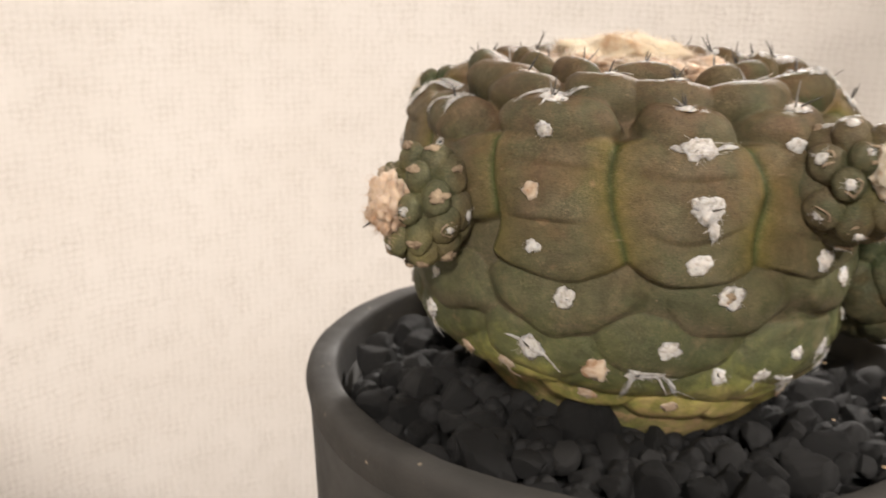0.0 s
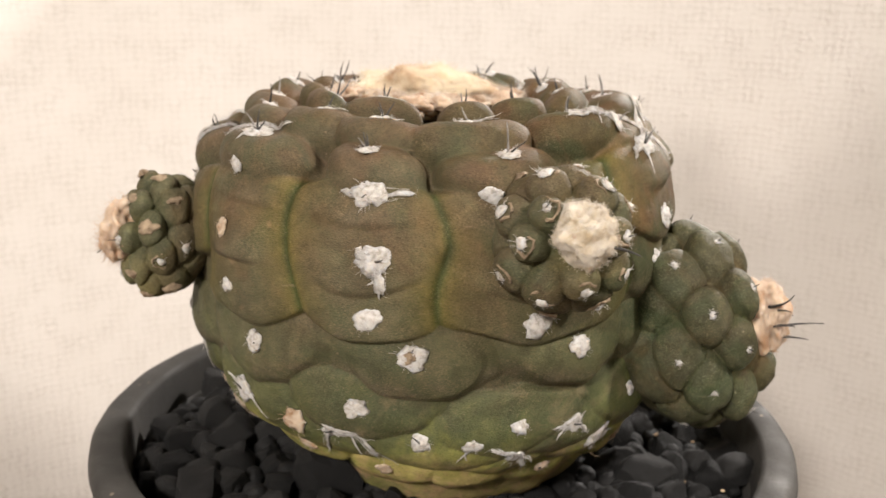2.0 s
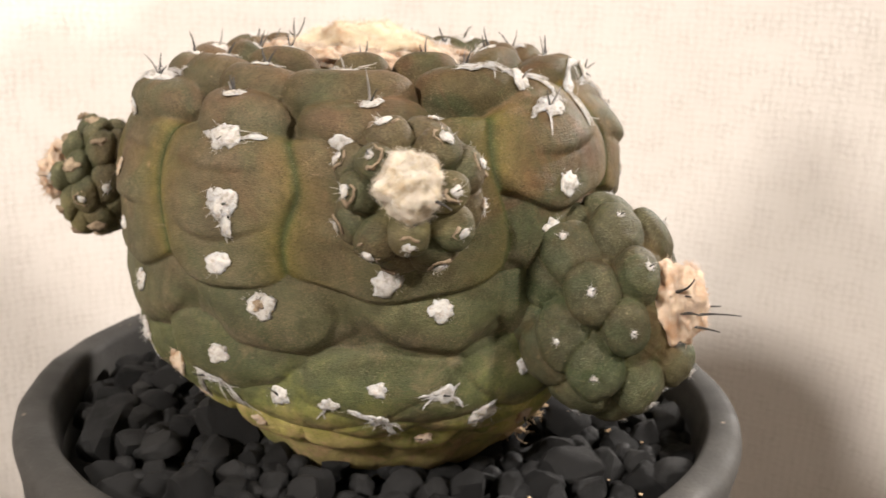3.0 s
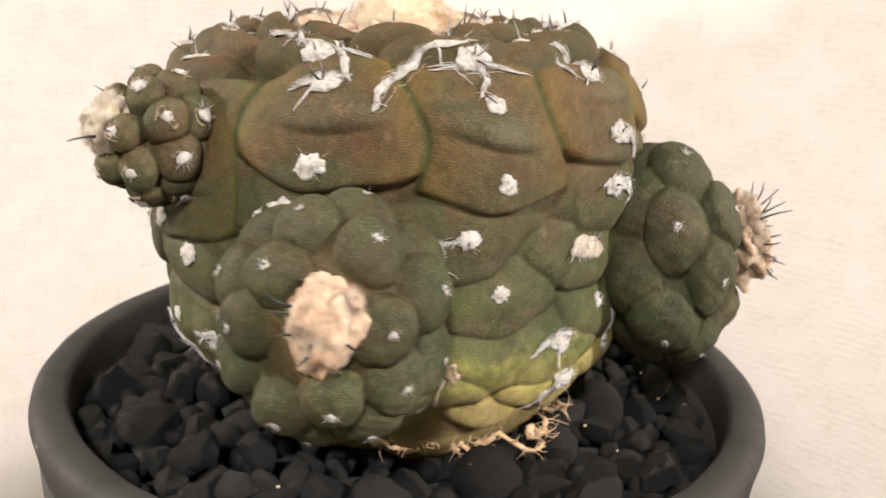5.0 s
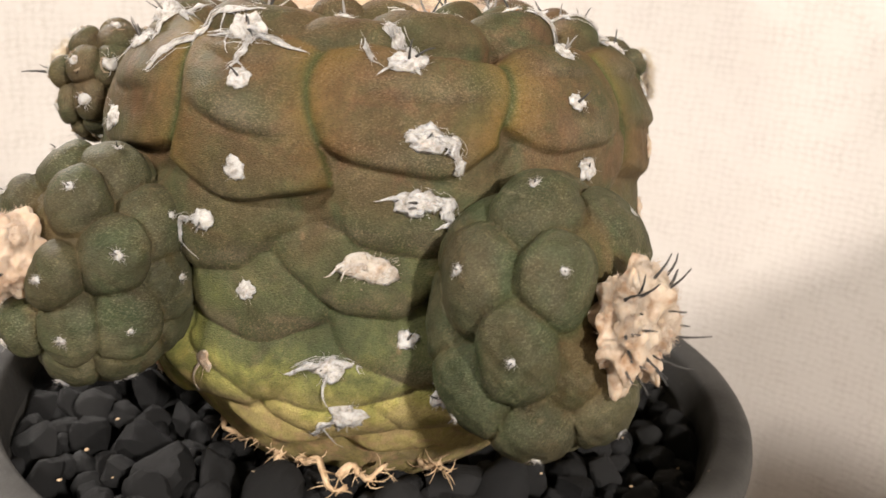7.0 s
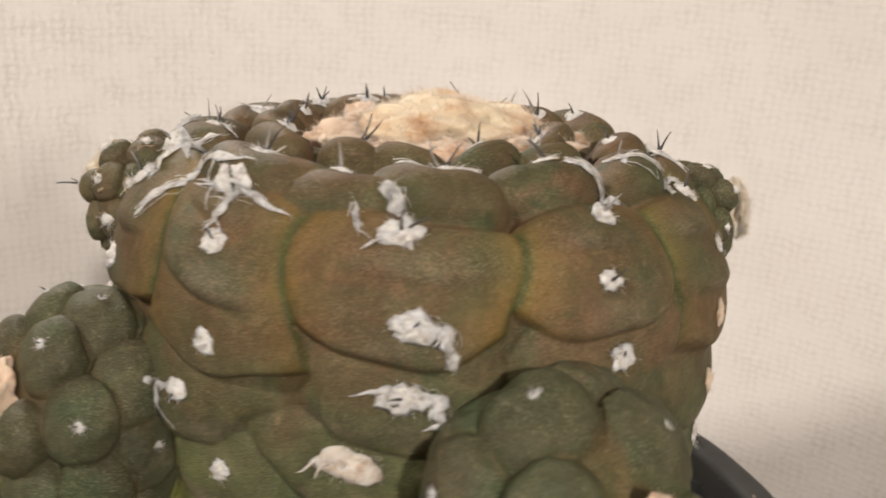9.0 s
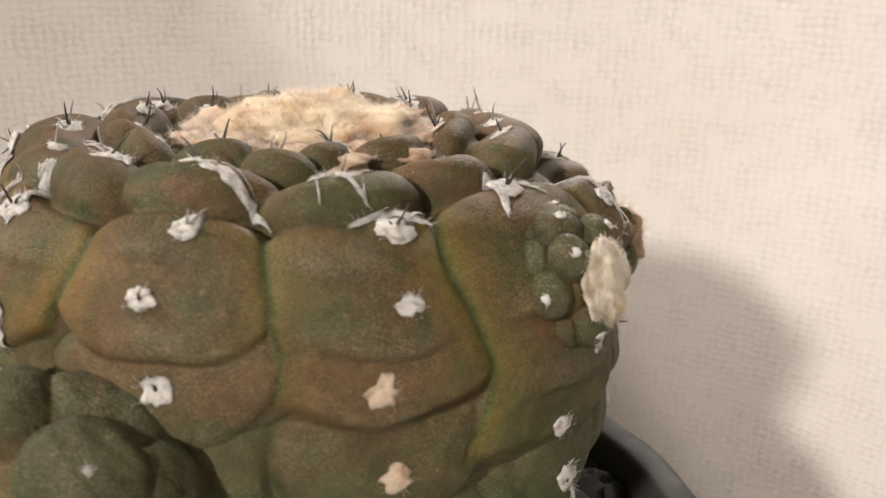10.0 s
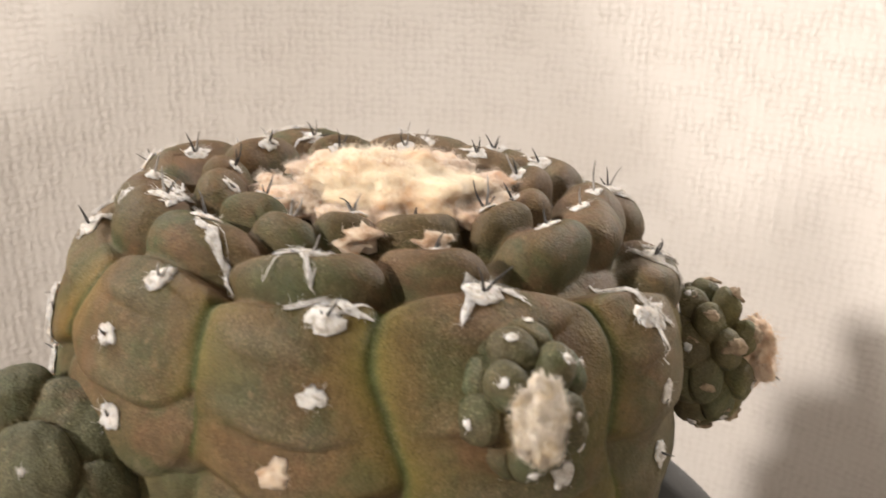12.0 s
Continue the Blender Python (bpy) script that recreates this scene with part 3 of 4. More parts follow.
def stem_surface(az, s):
    """Places on the stem and its colour masks, for arrays of azimuth (rad) and run along the outline."""
    r, z = np.interp(s, PS, PR), np.interp(s, PS, PZ)
    dr, dz = np.gradient(PR, PS), np.gradient(PZ, PS)
    tr, tz = np.interp(s, PS, dr), np.interp(s, PS, dz)
    k = np.hypot(tr, tz)
    nr, nz = tz / k, -tr / k
    rows = np.arange(len(s))
    az2 = az + 0.0012 * np.sin(s * 330 + az * 4) / np.maximum(r, 0.008)
    s2 = s + 0.0005 * np.sin(az * 8 + z * 180)
    turn = (az2[:, None] - SEED_AZ[None] + np.pi) % (2 * np.pi) - np.pi
    across = turn * 0.5 * (r[:, None] + SEED_R[None]) * 1000
    up = (s2[:, None] - SEED_S[None]) * 1000

    # smooth ribs, with a smiling fold under each felt
    col, u, span = column_of(az2, z)
    half = 0.5 * span * r * 1000
    dist = (1 - np.abs(u)) * half
    rise = up + 0.5 - 0.020 * np.minimum(across ** 2, 60) * (1 + 0.5 * np.sin(SEED_AZ * 37 + SEED_Z * 900))[None]
    own = np.where(IS_COL[None] & (SEED_COL[None] == col[:, None]), rise, 99.0)
    order = np.argsort(np.abs(own), axis=1)[:, :2]
    r1, r2 = own[rows, order[:, 0]], own[rows, order[:, 1]]
    gap = 0.5 * (np.abs(r2) - np.abs(r1))
    skew = u * half - 1.3 * np.sin(z * 420 + col * 2.0)
    keep = np.exp(-(np.abs(skew) / (0.58 * np.maximum(half, 5))) ** 3.0) * (np.abs(r2) < 40)
    fold = np.exp(-gap / 0.24)
    keep = keep * (0.72 + 0.28 * np.sin(SEED_AZ[order[:, 0]] * 47 + SEED_Z[order[:, 0]] * 1300))
    chin = ease(-r1, -2.2, 3.4) * (1 - fold) * keep
    hem = (z - (HEMS[col] + 0.0028 * u * u)) * 1000 + 0.3 * np.sin(az * 19 + 1)
    sharp = SHARP[col]
    near_hem = np.exp(-np.clip(hem, 0, 20) / 2.2)
    ribs = 0.20 + 0.62 * (1 - np.abs(u) ** 2.8) - 0.42 * np.exp(-dist / 0.38) + 0.95 * chin * (1 - 0.5 * near_hem) - 0.55 * fold * keep * ease(dist, 0.3, 2.5)
    ribs = ribs + 0.25 * near_hem * (1 - u * u) - 0.65 * sharp * np.exp(-np.clip(hem, 0, 20) / 0.45) * (0.35 + 0.65 * (1 - u * u))
    ribs = ribs + 0.30 * np.sin(u * 3 + col * 2.1) * np.sin(z * 260 + col) * (1 - u * u)

    # overlapping scales below
    lows = np.where(IS_LOW)[0]
    small = ease(SEED_Z[lows], 0.012, 0.004)[None]
    lfall = -(up[:, lows] + 1.1) + 0.012 * np.minimum(across[:, lows] ** 2, 60)
    e = (np.abs(across[:, lows]) / (9.4 - 3.6 * small)) ** 1.9 + (np.abs(lfall) / (5.0 - 1.7 * small)) ** 2.2
    e = e * (1 + 0.10 * np.sin(across[:, lows] * 0.8 + SEED_AZ[lows][None] * 23))
    tongue = -0.35 + 1.55 * np.clip(1 - e, 0, 1) ** 0.42 * (0.22 + 0.78 * ease(lfall, -4.6, 2.4)) - 1.3 * np.clip(e - 1, 0, 0.6)
    order = np.argsort(-tongue, axis=1)[:, :2]
    a, b = order[:, 0], order[:, 1]
    lgap = np.clip(tongue[rows, a] - tongue[rows, b], 0, 9)
    fall = lfall[rows, a]
    scales = tongue[rows, a] - 0.30 * np.exp(-lgap / 0.12)
    scales = scales * ease(z, -0.004, 0.004) * (0.70 + 0.30 * ease(z, 0.006, 0.014)) + 0.25 * np.sin(az * 13 + 2 * np.sin(az * 5)) * ease(z, 0.008, 0.0)
    scales = scales + 0.25 - 0.45 * sharp * np.exp(np.clip(hem, -20, 0) / 0.50) * (0.3 + 0.7 * (1 - u * u))
    on_rib = ease(hem, -0.16 - 3.5 * (1 - sharp), 0.16 + 1.5 * (1 - sharp))
    lift = scales * (1 - on_rib) + ribs * on_rib

    # rounded tubercles of the crown
    tops = np.where(IS_TOP)[0]
    grown = np.clip(np.array([SEEDS[k][2] for k in tops]) / 1.8, 0.85, 1.3) ** 0.6
    wide = (np.clip(SEED_R[tops] / 0.0235, 0.62, 1.06) * grown)[None]
    wave = 1 + 0.08 * np.sin(across[:, tops] * 0.7 + SEED_AZ[tops][None] * 31) + 0.06 * np.sin(up[:, tops] * 1.3 + SEED_AZ[tops][None] * 17)
    e = (np.abs(across[:, tops]) / (6.5 * wide)) ** 2.4 + (np.abs(up[:, tops] + 1.5) / (4.1 * wide ** 0.7)) ** 2.2
    e = e * wave
    dent = 0.8 * np.exp(-(across[:, tops] ** 2 / 4 + (up[:, tops] - 0.5) ** 2 / 1.8))
    lip = 0.70 + 0.30 * ease(-up[:, tops], -3.0, 2.0)
    domes = -1.6 - dent + 3.8 * lip * grown[None] * np.clip(1 - e, 0, 1) ** 0.50 - 6 * np.clip(e - 1, 0, 1)
    best = np.argmax(domes, axis=1)
    dome = domes[rows, best]
    end = np.interp((az2 - RIB_MID[0]) % (2 * np.pi), np.append(RIB_MID - RIB_MID[0], 2 * np.pi), np.append(RIB_TOP, RIB_TOP[0]))
    lift = lift - 3.4 * ease(s2, end - 0.0004 - 0.0016 * u ** 4, end + 0.0022)
    on_top = ease(dome - lift, -0.25, 0.25)
    # lips hang a little over the folds below them
    sag = 0.28 * sharp * np.exp(-np.clip(hem, 0, 20) / 0.7) * on_rib * (1 - u ** 4)
    sag = sag + 0.35 * np.exp(-gap / 0.45) * ease(-r1, 0.0, 2.0) * keep * on_rib
    sag = (sag + 0.40 * np.exp(-lgap / 0.35) * ease(fall, 0.6, 2.6) * (1 - on_rib) * ease(z, 0.002, 0.008)) * (1 - on_top) / 1000
    lift = lift + (np.maximum(dome, lift) - lift) * 1.0 + 0.06 * on_top * (1 - on_top)
    # broad unevenness
    fine = np.sin(az * 61 + z * 900 + 2 * np.sin(z * 500)) * np.sin(z * 1500 - az * 29 + np.sin(az * 37)) + 0.7 * np.sin(az * 97 - z * 2100 + 1.0) * np.sin(az * 43 + z * 1700)
    lift = lift + 0.03 * fine * np.clip(r / 0.03, 0, 1)
    wob = 0.7 * np.sin(3 * az + 1.0 + z * 60) * np.sin(z * 90 + 0.6) + 0.4 * np.sin(7 * az - z * 140 + 2.0) + 0.12 * np.sin(17 * az + z * 330) * np.sin(z * 410 - 9 * az)
    lift = (lift + 0.4 * wob * np.clip(r / 0.03, 0, 1)) / 1000 * np.clip(r / 0.006, 0, 1)
    # the flank that faces the two large offsets narrows at its waist and hangs over it
    facing = (az - radians(78) + np.pi) % (2 * np.pi) - np.pi
    waist = np.interp(z, [-0.006, 0.000, 0.004, 0.009, 0.015, 0.019, 0.027, 0.034, 0.039, 0.045, 0.049], [2.4, 1.8, 1.4, 1.1, 0.0, -0.9, -1.7, -1.2, -0.1, 1.1, 1.4])
    lift = lift + waist / 1000 * np.exp(-(np.abs(facing) / radians(72)) ** 4) * np.clip(r / 0.03, 0, 1)
    # the base tucks in under the small corky offset
    tuck = (az + radians(138) + np.pi) % (2 * np.pi) - np.pi
    lift = lift - 0.0034 * ease(z, 0.019, -0.002) * np.exp(-(np.abs(tuck) / radians(62)) ** 4)
    # and the shoulder above it is full
    full = (az + radians(170) + np.pi) % (2 * np.pi) - np.pi
    lift = lift + 0.0013 * ease(z, 0.032, 0.041) * np.exp(-(np.abs(full) / radians(30)) ** 4) * np.clip((r - 0.012) / 0.012, 0, 1)
    rr = r + nr * lift
    rib_skin = on_rib * (1 - on_top) * ease(s2, end + 0.001, end - 0.001)
    valley = np.exp(-dist / 2.8) * rib_skin * (1 - 0.8 * chin)
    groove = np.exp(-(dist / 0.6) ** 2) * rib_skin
    low_chin = (1 - on_rib) * ease(fall, -0.5, 3.0)
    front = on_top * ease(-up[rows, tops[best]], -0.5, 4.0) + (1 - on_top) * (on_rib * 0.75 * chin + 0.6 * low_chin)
    bloom = (1 - on_top) * (on_rib * ease(-r1, -0.6, 2.6) * keep + 0.9 * low_chin * ease(fall, 0.0, 3.0))
    rr = rr - sag * tr / k
    place = np.stack([HUB.x + rr * np.cos(az), HUB.y + rr * np.sin(az), HUB.z + z + nz * lift - sag * tz / k], -1)
    return place, valley, groove, front, bloom


def stem_at(az_deg, s, eps=0.0006):
    """Place and outward normal on the finished stem."""
    a = radians(az_deg)
    r = max(0.004, float(np.interp(s, PS, PR)))
    p, *_ = stem_surface(np.array([a, a + eps / r, a - eps / r, a, a]), np.array([s, s, s, s + eps, s - eps]))
    n = np.cross(p[1] - p[2], p[3] - p[4])
    return Vector(p[0]), Vector(n).normalized()


CACTUS = thing("cactus", (HUB.x, HUB.y, RZ - 0.006), label="squat olive-green tubercled cactus with white felt and five offsets", category="cactus")


def grid_mesh(name, place, cols, rows, material, masks=()):
    faces = []
    for j in range(rows - 1):
        for i in range(cols):
            a, b = j * cols + i, j * cols + (i + 1) % cols
            faces.append((a, b, b + cols, a + cols))
    data = mesh_of(name, place, faces, material)
    for key, values in masks:
        layer = data.attributes.new(key, "FLOAT", "POINT")
        layer.data.foreach_set("value", np.asarray(values, dtype=np.float32))
    return data


def stem():
    cols = 980
    az = np.tile(np.linspace(-np.pi, np.pi, cols, endpoint=False), ROWS_S - 1)
    s = np.repeat(PS[:-1], cols)
    place, valley, groove, front, bloom = [np.concatenate(x) for x in zip(*[stem_surface(a, b) for a, b in zip(np.array_split(az, 48), np.array_split(s, 48))])]
    grid = place.reshape(ROWS_S - 1, cols, 3)
    for _ in range(2):
        grid = 0.25 * np.roll(grid, 1, 1) + 0.5 * grid + 0.25 * np.roll(grid, -1, 1)
        grid[1:-1] = 0.25 * grid[:-2] + 0.5 * grid[1:-1] + 0.25 * grid[2:]
    place = grid.reshape(-1, 3)
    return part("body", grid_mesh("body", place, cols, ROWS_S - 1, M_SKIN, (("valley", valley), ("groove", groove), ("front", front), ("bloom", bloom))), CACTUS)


BODY = stem()


def ribbon(base, edge, rng, tip=0.0):
    """A thin torn sheet over places and normals on the skin, five points across, crumpled."""
    verts, faces, count = [], [], len(base)
    for i, (p, n) in enumerate(base):
        d = (base[min(i + 1, count - 1)][0] - base[max(i - 1, 0)][0]).normalized()
        across = d.cross(n).normalized()
        lift = 0.00010 + tip * (i / (count - 1)) ** 2
        for j in range(5):
            f = j / 2 - 1
            w = edge[0][i] if f > 0 else edge[1][i]
            verts.append(p + across * (f * w) + n * (lift + (1 - abs(f)) * 0.25 * w + w * 0.30 * rng.random()))
        verts.append(p + n * (lift - 0.00005))
        if i:
            k = 6 * i
            faces += [(k - 6 + j, k - 6 + (j + 1) % 6, k + (j + 1) % 6, k + j) for j in range(6)]
    return verts, faces


def felt_patch(p, n, size, rng, wide=1.0, level=3, lift=0.26, hairs=44, tails=0, cling=None, reach=1.0):
    """A ragged cushion of felt on a slope, with loose hairs and torn strips."""
    u, v = frame_of(n)
    seed = Vector((rng.uniform(0, 50), rng.uniform(0, 50), rng.uniform(0, 50)))
    spin = rng.uniform(0, math.pi)
    verts = []
    for q in BALLS[level][0]:
        a = math.atan2(q.y, q.x)
        edge = 1 + 0.52 * noise.noise(Vector((math.cos(a + spin), math.sin(a + spin), 0)) * 1.3 + seed) + 0.34 * noise.noise(Vector((math.cos(a), math.sin(a), 3)) * 4.5 + seed)
        lump = 1 + 0.9 * noise.noise(q * 2.6 + seed) + 0.8 * noise.noise(q * 6.5 + seed)
        rim = math.hypot(q.x, q.y)
        flat = max(q.z, -0.3) * lift * lump
        verts.append(p + u * (q.x * edge * size * wide) + v * (q.y * edge * size) + n * (flat * size * (1.1 - 0.3 * rim)))
    pieces = [(verts, BALLS[level][1])]
    for _ in range(hairs):
        a = rng.uniform(0, 2 * math.pi)
        d = (u * math.cos(a) * wide + v * math.sin(a)) * 1.0
        start = p + d * size * rng.uniform(0.4, 1.0) + n * size * rng.uniform(0.05, 0.3)
        pieces.append(fibre(start, d + n * rng.uniform(0.05, 0.8), size * rng.uniform(0.25, 0.7) * reach, size * (0.055 if reach > 2 else 0.022), rng, 0.5))
    for _ in range(tails):
        a = rng.choice((rng.uniform(-0.5, 0.5), math.pi + rng.uniform(-0.5, 0.5), -math.pi / 2 + rng.uniform(-0.7, 0.7)))
        d = (u * math.cos(a) + v * math.sin(a)).normalized()
        q, pts, w = p + d * size * 0.4 + n * size * 0.2, [], size * rng.uniform(0.10, 0.18)
        stride = size * rng.uniform(0.20, 0.42)
        for i in range(9):
            pts.append(q)
            q = q + d * stride
            if cling:
                q = cling(q, size * 0.10)
            d = (d + Vector((0, 0, -0.14)) + u * rng.gauss(0, 0.2) + v * rng.gauss(0, 0.18)).normalized()
        thin = [[w * 1.5 * (1 - i / 8) ** 0.7 * rng.uniform(0.6, 1.2) + size * 0.02 for i in range(9)] for _ in (0, 1)]
        pieces.append(ribbon([(q, n) for q in pts], thin, rng, size * rng.choice((0, 0.1, 0.5))))
        for _ in range(2):
            side = (u * rng.gauss(0, 1) + v * rng.gauss(0, 1)) * w * 0.7
            strand = [q + side * (1 - 0.5 * i / 8) + n * size * rng.uniform(0, 0.10) + (u * rng.gauss(0, 1) + v * rng.gauss(0, 1)) * size * 0.03 for i, q in enumerate(pts)]
            pieces.append(tube(strand[:rng.randint(5, 9)], size * 0.035, size * 0.012, 3))
    return join(*pieces)


def cling_stem(q, over):
    """The nearest place on the stem's skin below q, a little above it."""
    x, y, z = q.x - HUB.x, q.y - HUB.y, q.z - HUB.z
    r = math.hypot(x, y)
    half = slice(88, ROWS_S - 2)
    k = 88 + int(np.argmin((PR[half] - r) ** 2 + (PZ[half] - z) ** 2))
    p, n = stem_at(math.degrees(math.atan2(y, x)), PS[k])
    return p + n * over


def spine(p, way, length, width, rng):
    d = Vector(way).normalized()
    bend = Vector((rng.gauss(0, 1), rng.gauss(0, 1), rng.gauss(0, 1))) * 0.05
    pts = [Vector(p) + (d + bend * i * i / 9) * length * i / 5 for i in range(6)]
    return tube(pts, width, width * 0.25, 6)


def stem_felts():
    rng = random.Random(11)
    for az, s, size, kind, _ in SEEDS:
        if kind == "none":
            continue
        p, n = stem_at(az, s)
        z = p.z - RZ
        tails = {"torn": rng.choice((0, 1, 1, 2)), "felt": 0, "aged": rng.choice((0, 0, 1)), "scar": 0, "streak": 2}[kind]
        mm = size / 1000 * 0.68
        geo = felt_patch(p + n * mm * 0.05, n, mm, rng, wide=2.0 if kind == "streak" else rng.uniform(1.0, 1.5 if kind == "torn" else 1.2), hairs=90 if kind == "streak" else 18 + 10 * tails, tails=tails, cling=cling_stem)
        part("areole", mesh_of("areole", *geo, {"aged": M_AGED, "streak": M_DRIED}.get(kind, M_FELT)), BODY, "buff dried felt" if kind in ("aged", "streak") else "white felt")
        if kind == "scar":
            part("scab", mesh_of("scab", *felt_patch(p + n * mm * 0.22, n, mm * 0.5, rng, lift=0.4, hairs=4), M_CORK), BODY, "brown corky scab")
        stub = rng.random() < 0.4
        if stub:
            way = n * 0.5 + frame_of(n)[0] * rng.gauss(0, 1) + frame_of(n)[1] * rng.gauss(0, 0.8)
            part("spine", mesh_of("spine", *spine(p + n * mm * 0.15, way, rng.uniform(0.0008, 0.0019), 0.00019, rng), M_SPINE), BODY)
        if z > 0.0415:
            for _ in range(rng.choice((1, 1, 2, 2, 3)) if z > 0.046 else rng.choice((0, 0, 1))):
                up = Vector((0, 0, 1))
                way = n * rng.uniform(0.3, 1.2) + up * rng.uniform(0.2, 1.2) + frame_of(n)[0] * rng.gauss(0, 0.7)
                part("spine", mesh_of("spine", *spine(p, way, rng.uniform(0.0017, 0.0037), 0.00020, rng), rng.choice((M_SPINE, M_SPINE, M_GREYSPINE))), BODY)


stem_felts()


def wisp(width, *stops):
    """Torn white felt that lies over the stem through (azimuth, height in mm) stops: a crumpled sheet, torn tails and a few threads."""
    rng = random.Random(int(stops[0][0] * 13 + stops[0][1] * 7))

    def down(a, z):
        return stem_at(a, run_at(min(z, 49.8) / 1000) if z < 49.5 else run_at(0, 0.0275 - (z - 49.5) * 0.0022))

    way = []
    for (a0, z0), (a1, z1) in zip(stops[:-1], stops[1:]):
        way += [(a0 + (a1 - a0) * i / 7, z0 + (z1 - z0) * i / 7) for i in range(7)]
    way.append(stops[-1])
    base = [down(a, z) for a, z in way]
    count, w = len(base), width * 0.72 / 1000
    phase = rng.uniform(0, 6)
    swell = [0.25 + 0.75 * math.sin(math.pi * (0.10 + 0.85 * i / (count - 1))) ** 0.8 for i in range(count)]
    edge = [[w * swell[i] * (0.55 + 0.32 * math.sin(i * 1.1 + phase + 2 * s) + rng.uniform(-0.2, 0.2)) for i in range(count)] for s in (0, 1)]
    for s in (0, 1):
        edge[s][0] = edge[s][-1] = w * 0.05
    pieces = [ribbon(base, edge, rng)]
    # torn tails that leave the sheet
    for _ in range(2 + int(w * 700)):
        i = rng.randrange(1, count - 1)
        a, z = way[i]
        da, dz = rng.gauss(0, 1.3), -abs(rng.gauss(0.2, 0.2))
        steps = rng.randint(3, 6)
        tail = [down(a + da * k * 0.45 + rng.gauss(0, 0.12), z + dz * k * 0.9 + rng.gauss(0, 0.04)) for k in range(steps)]
        fat = w * rng.uniform(0.10, 0.26)
        thin = [[fat * (1 - k / (steps - 1)) + 0.00002 for k in range(steps)] for _ in (0, 1)]
        pieces.append(ribbon(tail, thin, rng, rng.choice((0, 0, 0.0005, 0.0012))))
    for _ in range(9):
        off, lift = rng.gauss(0, 0.5), rng.uniform(0.1, 0.5)
        lo = rng.randrange(0, count // 2)
        hi = rng.randrange(lo + 4, count + 1)
        pts = []
        for i in range(lo, hi):
            p, n = base[i]
            d = (base[min(i + 1, count - 1)][0] - base[max(i - 1, 0)][0]).normalized()
            pts.append(p + d.cross(n) * (off * w * swell[i] + rng.gauss(0, 0.07) * w) + n * (lift * w * 0.6 + 0.0002))
        thick = rng.uniform(0.00003, 0.00007)
        pieces.append(tube(pts, thick, thick * 0.4, 4, 0.3, rng))
    for p, n in base:
        for _ in range(2):
            pieces.append(fibre(p + n * w * 0.2, frame_of(n)[0] * rng.gauss(0, 1) + Vector((0, 0, rng.gauss(-0.2, 0.6))) + n * 0.15, rng.uniform(0.0005, 0.0013), 0.000025, rng, 0.9))
    part("felt_strand", mesh_of("felt_strand", *join(*pieces), M_FELT), BODY, "torn strand of white felt")


wisp(1.5, (15, 43.5), (17, 46.5), (24, 48.5), (38, 49.0))
wisp(1.2, (26, 47.4), (38, 47.8), (50, 47.2))
wisp(0.9, (37, 48.6), (38, 46.5), (36, 45.0))
wisp(1.3, (-3, 45.0), (3, 46.3), (10, 46.6))
wisp(1.1, (-6, 48.6), (3, 48.9), (13, 48.4))
wisp(2.0, (65, 50.2), (69, 48.5), (72, 46.0))
wisp(0.8, (61, 48.4), (63, 46.8))
wisp(1.3, (-17, 50.0), (-9, 49.8), (-2, 48.2))
wisp(1.2, (1, 51.0), (5, 49.0), (10, 46.0))
wisp(1.2, (-74, 42.6), (-67, 42.2), (-59, 42.8))
wisp(0.9, (-110, 45.6), (-106, 48.0), (-94, 48.2))
wisp(0.7, (-140, 43.0), (-138, 46.5), (-134, 47.2))
wisp(0.6, (-132, 43.5), (-133, 46.6))
wisp(1.5, (134, 47.8), (140, 48.6), (149, 47.8))
wisp(1.4, (106, 51.2), (113, 51.0), (121, 49.6))
wisp(1.3, (66, 51.6), (76, 52.4), (86, 51.4))
wisp(1.0, (-160, 48.0), (-159, 45.0), (-156, 42.5))
wisp(1.0, (163, 47.0), (168, 49.4), (175, 48.0))
wisp(0.9, (128, 50.8), (134, 51.4), (138, 49.4))
wisp(0.9, (-80, 7.2), (-77, 11.8), (-71, 12.2), (-66, 8.0))
wisp(1.0, (-42, 10.8), (-36, 9.5), (-31, 5.5))
wisp(1.1, (50, 13.6), (56, 15.2), (64, 15.6))
wisp(0.9, (54, 5.2), (57, 8.0), (61, 9.0))
wisp(0.8, (29, 26.5), (29, 29.5), (34, 30.6))
wisp(0.7, (78, 10.5), (80, 14.0), (77, 16.5))
wisp(0.9, (-28, 12.4), (-22, 12.8), (-18, 10.5))
wisp(2.0, (-69.5, 36.6), (-66.5, 35.2), (-64.2, 31.6))
wisp(2.2, (69.5, 40.6), (73.5, 41.4), (78, 40.2), (78.8, 37.6))
wisp(2.0, (67.5, 35.0), (73, 35.0), (77, 34.4), (78.2, 31.6))

